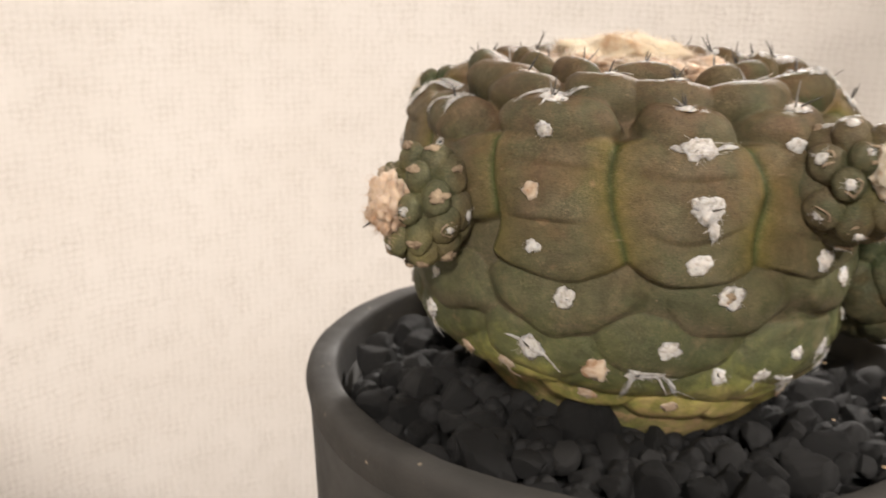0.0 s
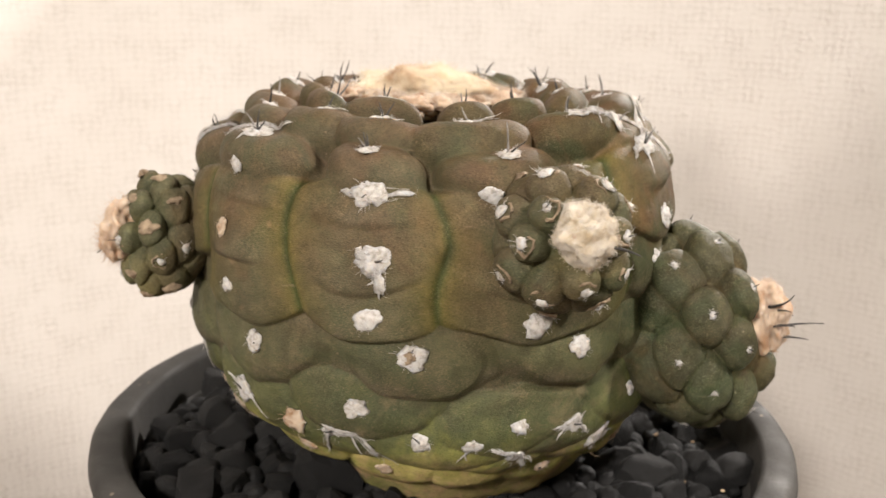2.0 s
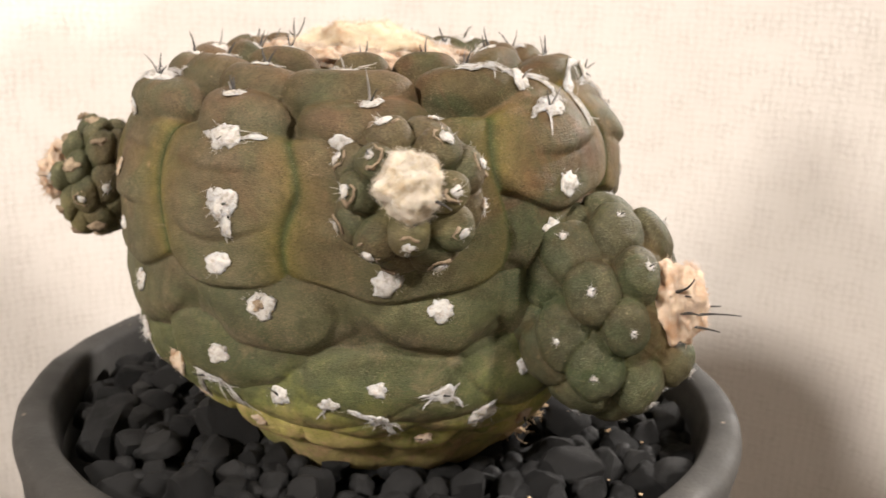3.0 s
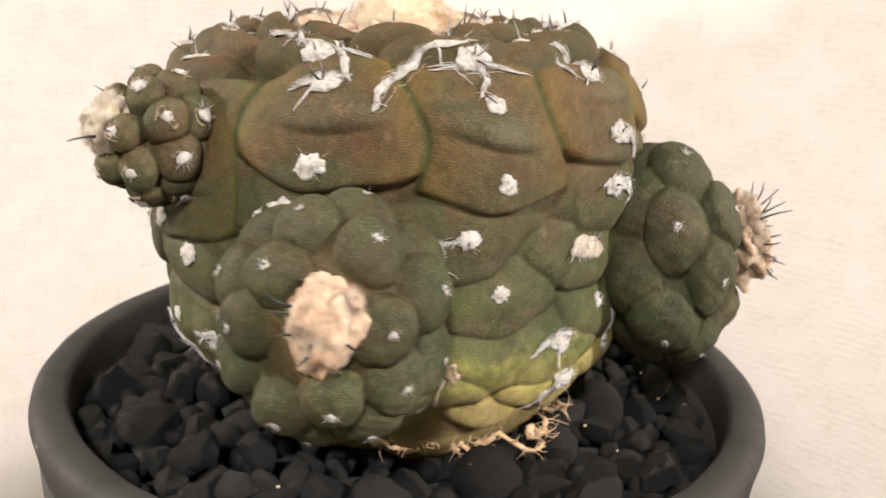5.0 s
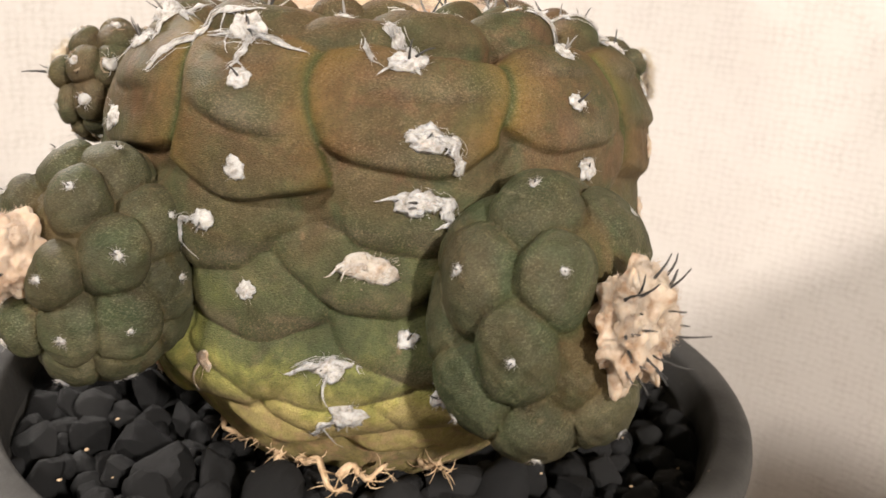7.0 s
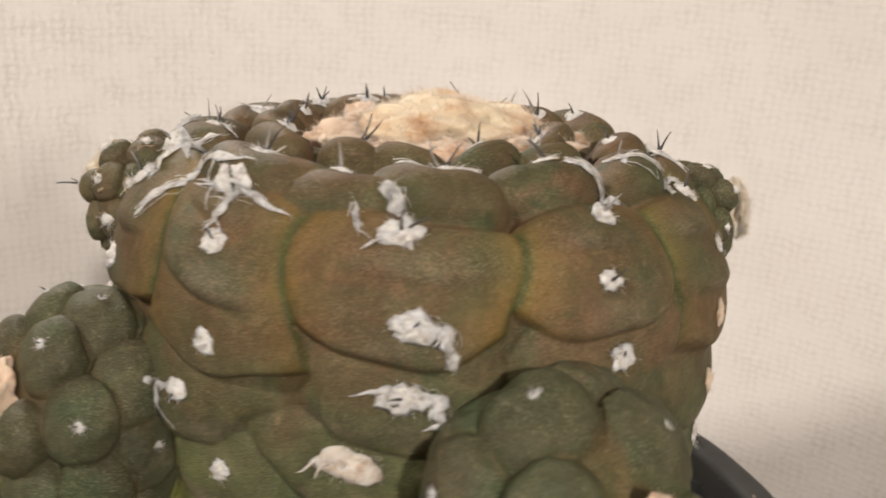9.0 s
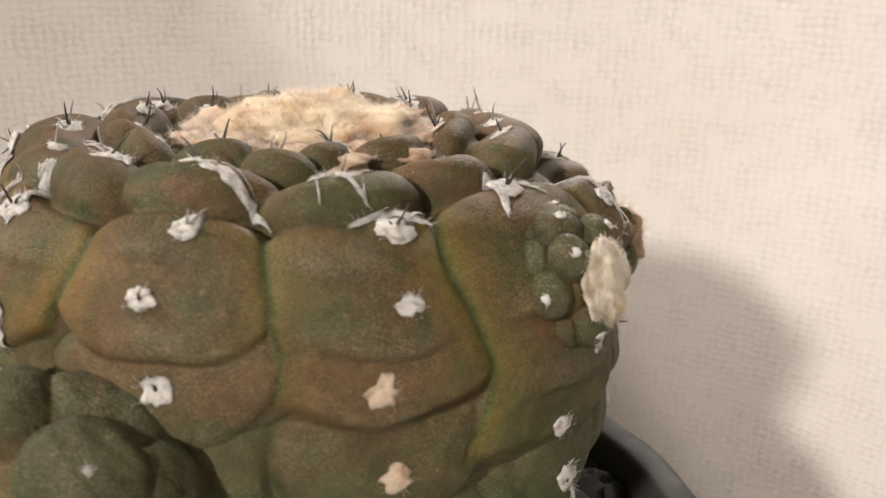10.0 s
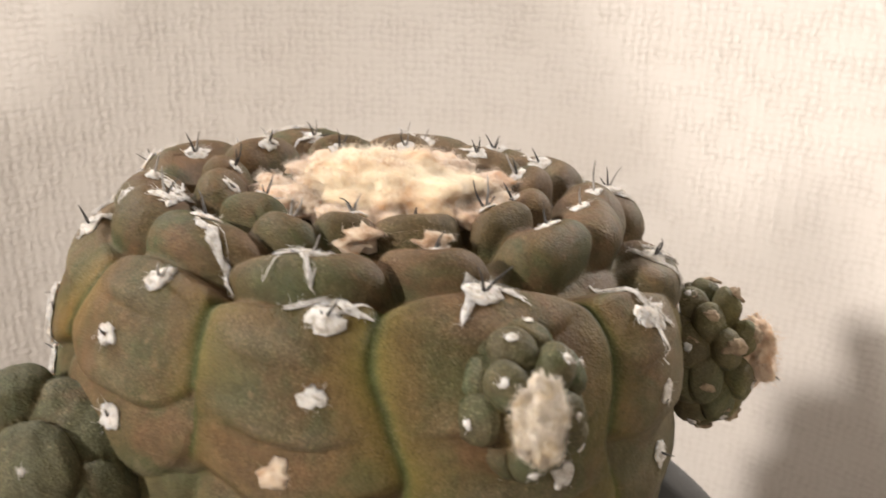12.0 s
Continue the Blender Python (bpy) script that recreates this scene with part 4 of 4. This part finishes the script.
def wool_mound(at, radii, level, rng, hairs, length, lumps=0.35, axis=(0, 0, 1), width=0.00006):
    """A soft lumpy heap of wool with fine hairs all over it."""
    at, axis = Vector(at), Vector(axis).normalized()
    u, v = frame_of(axis)
    if abs(axis.z) > 0.95:
        u, v = Vector((1, 0, 0)), Vector((0, 1, 0))
    seed = Vector((rng.uniform(0, 50), rng.uniform(0, 50), rng.uniform(0, 50)))
    verts, tops = [], []
    for q in BALLS[level][0]:
        k = 1 + lumps * 1.2 * noise.noise(q * 1.7 + seed) + lumps * 0.8 * noise.noise(q * 3.6 + seed) + lumps * 0.16 * noise.noise(q * 9 + seed)
        w = at + u * (q.x * radii[0] * k) + v * (q.y * radii[1] * k) + axis * (q.z * radii[2] * k)
        verts.append(w)
        if q.z > -0.15:
            tops.append((w, (u * q.x + v * q.y + axis * q.z)))
    pieces = [(verts, BALLS[level][1])]
    for _ in range(hairs):
        w, d = rng.choice(tops)
        d = d + Vector((rng.gauss(0, 1), rng.gauss(0, 1), rng.gauss(0, 1))) * 0.7
        pieces.append(fibre(w - d.normalized() * length * 0.2, d, length * rng.uniform(0.4, 1.0), width, rng, 0.9))
    return join(*pieces)


def crown_wool():
    rng = random.Random(5)
    c = Vector((HUB.x - 0.0022, HUB.y - 0.0006, RZ))
    part("crown_wool", mesh_of("crown_wool", *wool_mound(c + Vector((0, 0, 0.0510)), (0.0096, 0.0090, 0.0048), 5, rng, 6000, 0.0017, 0.21, width=0.000030), M_CROWN), BODY, "cream and tan wool on the crown")
    for k, mat in enumerate((M_PALE, M_AGED)):
        pieces = []
        for i in range(17):
            a = 2 * math.pi * (i + 0.5 * k) / 17 + rng.uniform(-0.12, 0.12)
            r = rng.uniform(0.0090, 0.0140)
            size = rng.uniform(0.0018, 0.0033)
            at = c + Vector((r * math.cos(a), r * math.sin(a), 0.0513 + rng.uniform(-0.0008, 0.0006)))
            pieces.append(wool_mound(at, (size, size * 0.8, size * 0.42), 3, rng, 520, 0.0015, 0.5, width=0.000016))
        part("wool_fringe", mesh_of("wool_fringe", *join(*pieces), mat), BODY, "ragged wool round the crown")


crown_wool()


# ---- offsets ----
def offset(at, az, elev, wide, tall, deep, count, rng_seed, wool, wool_mat, felt, depth=1.0, corky=0.0, spines=0, spread=0.33, brown=0.0, tufts=0):
    """A side head: an oblate knob of rounded tubercles round a woolly tip."""
    rng = random.Random(rng_seed)
    at = Vector(at) + Vector((0, 0, RZ))
    axis = Vector((math.cos(radians(az)) * math.cos(radians(elev)), math.sin(radians(az)) * math.cos(radians(elev)), math.sin(radians(elev))))
    u, v = frame_of(axis)
    golden = math.pi * (3 - math.sqrt(5))
    seeds = []
    for k in range(count):
        theta = radians(28) + radians(112) * ((k + 0.5) / count) ** 0.80
        phi = golden * k + rng.uniform(-0.14, 0.14)
        seeds.append((math.sin(theta) * math.cos(phi), math.sin(theta) * math.sin(phi), math.cos(theta)))
    seeds = np.array(seeds)
    # at each tubercle: the way across, and the way from the tip outwards
    out = np.stack([seeds[:, 0] * seeds[:, 2], seeds[:, 1] * seeds[:, 2], seeds[:, 2] ** 2 - 1], -1)
    out = out / np.linalg.norm(out, axis=1)[:, None]
    aside = np.cross(seeds, out)
    cell = math.sqrt(4 * math.pi * 0.78 / count) * 0.5
    big = cell * (0.72 + 0.36 * (1 - seeds[:, 2])) * (1 + 0.08 * np.sin(np.arange(count) * 2.4 + rng_seed))
    cols, rows = 250, 170
    theta = np.repeat(np.linspace(0.004, radians(165), rows), cols)
    phi = np.tile(np.linspace(0, 2 * np.pi, cols, endpoint=False), rows)
    q = np.stack([np.sin(theta) * np.cos(phi), np.sin(theta) * np.sin(phi), np.cos(theta)], -1)

    def shape(q):
        away = np.arccos(np.clip(q @ seeds.T, -1, 1))
        ax, al = q @ aside.T, q @ out.T
        size = np.maximum(1e-9, np.hypot(ax, al))
        ax, al = ax / size * away / big[None], al / size * away / big[None]
        e = (np.abs(ax) / 1.22) ** 2.3 + (np.abs(al - 0.16) / 1.20) ** 2.3
        knob = np.clip(1 - e, 0, 1) ** 0.60 * (0.72 + 0.28 * np.clip(al + 0.6, 0, 1.4) / 1.4) - 0.75 * np.clip(e - 1, 0, 0.7)
        two = -np.partition(-knob, 1, axis=1)[:, :2]
        gap = two[:, 0] - two[:, 1]
        lift = depth * wide * (0.17 * two[:, 0] - 0.055 * np.exp(-gap / 0.07))
        tipin = np.clip(1 - np.arccos(np.clip(q[:, 2], -1, 1)) / radians(30), 0, 1)
        lift = lift - 0.10 * wide * tipin
        wob = 0.05 * wide * np.sin(q[:, 0] * 4 + rng_seed) * np.cos(q[:, 1] * 5 + q[:, 2] * 3)
        wob = wob + 0.008 * wide * np.sin(q[:, 0] * 17 + 3 * np.sin(q[:, 1] * 9)) * np.sin(q[:, 2] * 19 + 2 * np.sin(q[:, 0] * 7)) + 0.004 * wide * np.sin(q[:, 1] * 41 + q[:, 0] * 23) * np.sin(q[:, 2] * 37)
        s = 1 + (lift + wob) / wide
        loc = q * s[:, None] * np.array([wide, tall, deep])
        return loc, gap

    loc, gap = shape(q)
    place = np.array(at)[None] + loc[:, :1] * np.array(u)[None] + loc[:, 1:2] * np.array(v)[None] + loc[:, 2:] * np.array(axis)[None]
    tip = np.clip(1 - theta / radians(120), 0, 1) + brown
    masks = (("valley", np.exp(-gap / 0.10) * 0.15), ("groove", np.zeros(len(gap))), ("front", 0.8 * np.clip(gap / 0.3, 0, 1) * max(0.0, 1 - 1.3 * brown)), ("bloom", 0.40 * np.clip((gap - 0.15) / 0.4, 0, 1)), ("tip", tip))
    head = part("offset", grid_mesh("offset", place, cols, rows, M_YOUNG, masks), CACTUS, felt[2])
    for k, sd in enumerate(seeds):
        if sd[2] < math.cos(radians(spread * 360)):
            continue
        l2, _ = shape(np.array([sd]))
        p = at + u * l2[0, 0] + v * l2[0, 1] + axis * l2[0, 2]
        n = (u * (sd[0] / wide) + v * (sd[1] / tall) + axis * (sd[2] / deep)).normalized()
        x, y = p.x - HUB.x, p.y - HUB.y
        if math.hypot(x, y) < float(np.interp(p.z - RZ, PZ[:ROWS_S * 7 // 10], PR[:ROWS_S * 7 // 10])) + 0.0004 and p.z < RZ + 0.05:
            continue
        size = felt[0] * rng.uniform(0.75, 1.3)
        if corky and rng.random() < corky:
            geo = felt_patch(p, n, size * rng.uniform(1.0, 1.7), rng, wide=1.5, lift=0.6, hairs=6)
            part("scab", mesh_of("scab", *geo, M_CORK), head, "brown corky scab")
        else:
            geo = felt_patch(p, n, size, rng, level=2, lift=0.45, hairs=felt[1], reach=2.2)
            part("areole", mesh_of("areole", *geo, M_FELT), head)
            if corky > 0.1:
                a, b = frame_of(n)
                turn, span = rng.uniform(0, 6.3), rng.randint(6, 11)
                ring = [p + (a * math.cos(turn + k * 0.5236) + b * math.sin(turn + k * 0.5236)) * felt[0] * rng.uniform(1.3, 2.2) - n * felt[0] * rng.uniform(0.25, 0.6) for k in range(span)]
                part("corky_rim", mesh_of("corky_rim", *tube(ring, felt[0] * 0.34, felt[0] * 0.12, 6, 0.6, rng), M_CORK), head, "tan corky rim")
            if spines and k < spines * 2 and rng.random() < 0.7:
                part("spine", mesh_of("spine", *spine(p, n + axis * 0.5 + u * rng.gauss(0, 0.4), felt[0] * 2.2, 0.00012, rng), M_SPINE), head)
    w = wool_mound(at + axis * deep * wool[3], wool[:3], 5, rng, wool[4] * 2, wool[5] * 0.8, wool[6] * 0.8, axis, width=0.000035)
    for _ in range(tufts):
        a, f = rng.uniform(0, 2 * math.pi), rng.uniform(0.25, 1.0)
        side = u * (math.cos(a) * wool[0] * f) + v * (math.sin(a) * wool[1] * f)
        size = wool[0] * rng.uniform(0.30, 0.50)
        lean = axis + side.normalized() * rng.uniform(0.0, 0.8)
        w = join(w, wool_mound(at + axis * deep * wool[3] + side + axis * wool[2] * (0.9 - 0.5 * f), (size * 0.8, size, size * rng.uniform(0.5, 0.8)), 3, rng, 420, wool[5] * 0.9, 0.25, lean, width=0.000022))
    part("wool", mesh_of("wool", *w, wool_mat), head, wool[7])
    for k in range(spines):
        a = rng.uniform(0, 2 * math.pi)
        side = u * math.cos(a) + v * math.sin(a)
        root = at + axis * (deep * wool[3] + wool[2] * 0.3) + side * wool[0] * rng.uniform(0.3, 0.95)
        part("spine", mesh_of("spine", *spine(root, axis * rng.uniform(0.6, 1.2) + side * rng.uniform(0.1, 1.2) + Vector((0, 0, rng.gauss(0, 0.2))), rng.uniform(0.003, 0.0058), 0.00025, rng), M_SPINE), head)
    return head


# small corky head with a pointed woolly tip
offset((-0.0258, -0.0354, 0.0322), -128, 8, 0.0067, 0.0077, 0.0058, 30, 3, (0.0034, 0.0038, 0.0028, 0.98, 300, 0.0028, 0.35, "pale pinkish wool drawn into a point"), M_PALE,
       (0.00055, 8, "small green offset with brown corky scabs"), corky=0.60, spines=1, brown=1.2, depth=1.3)
# small brown head with a round fluffy tip
offset((0.0308, -0.0230, 0.0383), -38, 18, 0.0072, 0.0074, 0.0068, 26, 8, (0.0036, 0.0036, 0.0026, 0.94, 900, 0.0014, 0.22, "fluffy cream wool"), M_SNOW,
       (0.00072, 12, "small brown offset of beady tubercles"), corky=0.11, spines=1, brown=0.75, depth=1.45)
# large low heads
offset((0.0382, 0.0050, 0.0216), 18, 18, 0.0122, 0.0130, 0.0104, 32, 14, (0.0038, 0.0050, 0.0030, 0.94, 620, 0.0013, 0.34, "cream and pinkish wool with dark spines"), M_PALE,
       (0.00044, 34, "large grey-green offset leaning over the gravel"), spines=6, depth=0.90, tufts=2, brown=0.22)
offset((-0.0044, 0.0378, 0.0226), 106, 13, 0.0129, 0.0148, 0.0108, 20, 21, (0.0044, 0.0056, 0.0032, 1.0, 420, 0.0014, 0.55, "thick ragged cream wool full of dark spines"), M_AGED,
       (0.00044, 34, "large grey-green offset with a thick woolly tip"), spines=26, depth=0.80, tufts=14, brown=0.10)
# small head high on the flank
offset((-0.0356, 0.0026, 0.0422), 158, 12, 0.0055, 0.0060, 0.0060, 22, 30, (0.0022, 0.0038, 0.0015, 0.95, 900, 0.0015, 0.30, "flat cream felt"), M_SNOW,
       (0.00045, 8, "small green offset with a flat felt tip"), corky=0.0, spines=0, brown=0.2, depth=1.2)


# ---- roots ----
def roots():
    rng = random.Random(9)
    for k, (a0, a1, r0, r1, z0) in enumerate(((16, 34, 0.0255, 0.0262, -0.0026), (40, 44, 0.0250, 0.0300, -0.0030), (47, 62, 0.0262, 0.0325, -0.0024), (60, 71, 0.0310, 0.0290, -0.0018), (80, 86, 0.0262, 0.0290, -0.0024))):
        pts = []
        for i in range(12):
            f = i / 11
            a = radians(a0 + (a1 - a0) * f)
            r = r0 + (r1 - r0) * f + 0.0008 * math.sin(f * 7 + k) + rng.uniform(-0.0003, 0.0003)
            pts.append(Vector((HUB.x + r * math.cos(a), HUB.y + r * math.sin(a), RZ + z0 + 0.0006 * math.sin(f * 9 + k * 2) + rng.uniform(-0.0003, 0.0003))))
        root = part("root", mesh_of("root", *tube(pts, 0.00050, 0.00026, 7, 0.5, rng), M_ROOT), CACTUS, "dry tan root")
        for _ in range(26):
            p = rng.choice(pts)
            out = Vector((p.x - HUB.x, p.y - HUB.y, 0)).normalized()
            d = out * rng.uniform(-0.2, 1) + Vector((rng.gauss(0, 0.6), rng.gauss(0, 0.6), rng.gauss(0, 0.35)))
            part("rootlet", mesh_of("rootlet", *fibre(p, d, rng.uniform(0.0010, 0.0036), rng.uniform(0.00007, 0.00017), rng, 1.6), M_ROOT), root)


roots()


# ---- gravel ----
GRAVEL = thing("gravel", (0, 0, RZ - 0.008), label="angular black charcoal gravel filling the pot round the cactus", category="gravel")


def heap_at(a, r):
    """How much higher the stones lie on the side of the small corky offset."""
    return 0.0048 * max(0.0, 0.3 + 0.7 * math.cos(a + radians(105))) * min(1.0, max(0.35, (0.050 - r) / 0.010))


def gravel():
    rng = random.Random(4)
    bed, faces = revolve([(0.0, RZ - 0.0105), (0.030, RZ - 0.0100), (0.0492, RZ - 0.0100)], 96)
    part("substrate", mesh_of("substrate", bed, faces, M_SOIL), GRAVEL, "black substrate under the stones")
    shapes = []
    for k in range(14):
        cuts = [(Vector((rng.gauss(0, 1), rng.gauss(0, 1), rng.gauss(0, 1))).normalized(), rng.uniform(0.42, 0.80)) for _ in range(11)]
        seed = Vector((rng.uniform(0, 30), rng.uniform(0, 30), rng.uniform(0, 30)))
        verts = []
        for q in BALLS[3][0]:
            r = 1.0
            for n, h in cuts:
                c = q.dot(n)
                if c > 0.05:
                    r = min(r, h / c)
            r *= 1 + 0.07 * noise.noise(q * 1.8 + seed) + 0.05 * noise.noise(q * 5 + seed)
            verts.append(q * r)
        data = mesh_of("stone", verts, BALLS[3][1], M_STONE)
        data.set_sharp_from_angle(angle=radians(24))
        shapes.append(data)
    spots = []
    tries = 0
    while len(spots) < 330 and tries < 40000:
        tries += 1
        r, a = math.sqrt(rng.uniform(0.017 ** 2, 0.0485 ** 2)), rng.uniform(-math.pi, math.pi)
        size = rng.choice((1, 1, 1, 0.75, 0.75, 1.3)) * rng.uniform(0.0031, 0.0043)
        x, y = r * math.cos(a), r * math.sin(a)
        if math.hypot(x - HUB.x, y - HUB.y) < 0.0195 or r + size * 0.75 > 0.0494:
            continue
        if all((x - p) ** 2 + (y - q) ** 2 > (0.74 * (size + s)) ** 2 for p, q, s in spots):
            spots.append((x, y, size))
    for x, y, size in spots[:300]:
        ob = new("stone", rng.choice(shapes))
        heap = heap_at(math.atan2(y, x), math.hypot(x, y))
        ob.location = (x, y, RZ - (0.0100 if math.hypot(x - HUB.x, y - HUB.y) < 0.031 else 0.0092) + heap + size * rng.uniform(0.45, 1.0))
        ob.rotation_euler = [rng.uniform(0, 6.3) for _ in range(3)]
        ob.scale = [size * rng.uniform(0.85, 1.3) for _ in range(3)]
        under(ob, GRAVEL)
    # small stones in the gaps, too many to count
    pieces = []
    for _ in range(420):
        r, a = math.sqrt(rng.uniform(0.018 ** 2, 0.0482 ** 2)), rng.uniform(-math.pi, math.pi)
        size = rng.uniform(0.0013, 0.0024)
        turn = Euler([rng.uniform(0, 6.3) for _ in range(3)]).to_matrix()
        heap = heap_at(a, r)
        at = Vector((r * math.cos(a), r * math.sin(a), RZ - 0.0085 + heap + rng.uniform(0, 0.0012)))
        cuts = [(Vector((rng.gauss(0, 1), rng.gauss(0, 1), rng.gauss(0, 1))).normalized(), rng.uniform(0.6, 0.85)) for _ in range(7)]
        verts = []
        for q in BALLS[2][0]:
            k = min([1.0] + [h / q.dot(n) for n, h in cuts if q.dot(n) > 0.05])
            verts.append(at + turn @ (q * k * size))
        pieces.append((verts, BALLS[2][1]))
    tagged(part("small_stones", mesh_of("small_stones", *join(*pieces), M_STONE), GRAVEL), kind="stuff")
    # specks of dry root and bark
    pieces = []
    for _ in range(60):
        r, a = math.sqrt(rng.uniform(0.024 ** 2, 0.047 ** 2)), rng.uniform(-math.pi, math.pi)
        at = Vector((r * math.cos(a), r * math.sin(a), RZ - 0.0048 + rng.uniform(-0.001, 0.0008)))
        size = rng.uniform(0.00015, 0.0004)
        pieces.append(([at + Vector((q.x * rng.uniform(0.7, 1.6), q.y, q.z * 0.6)) * size for q in BALLS[1][0]], BALLS[1][1]))
    tagged(part("bark_specks", mesh_of("bark_specks", *join(*pieces), M_ROOT), GRAVEL, "tan specks of dry root"), kind="stuff")


gravel()
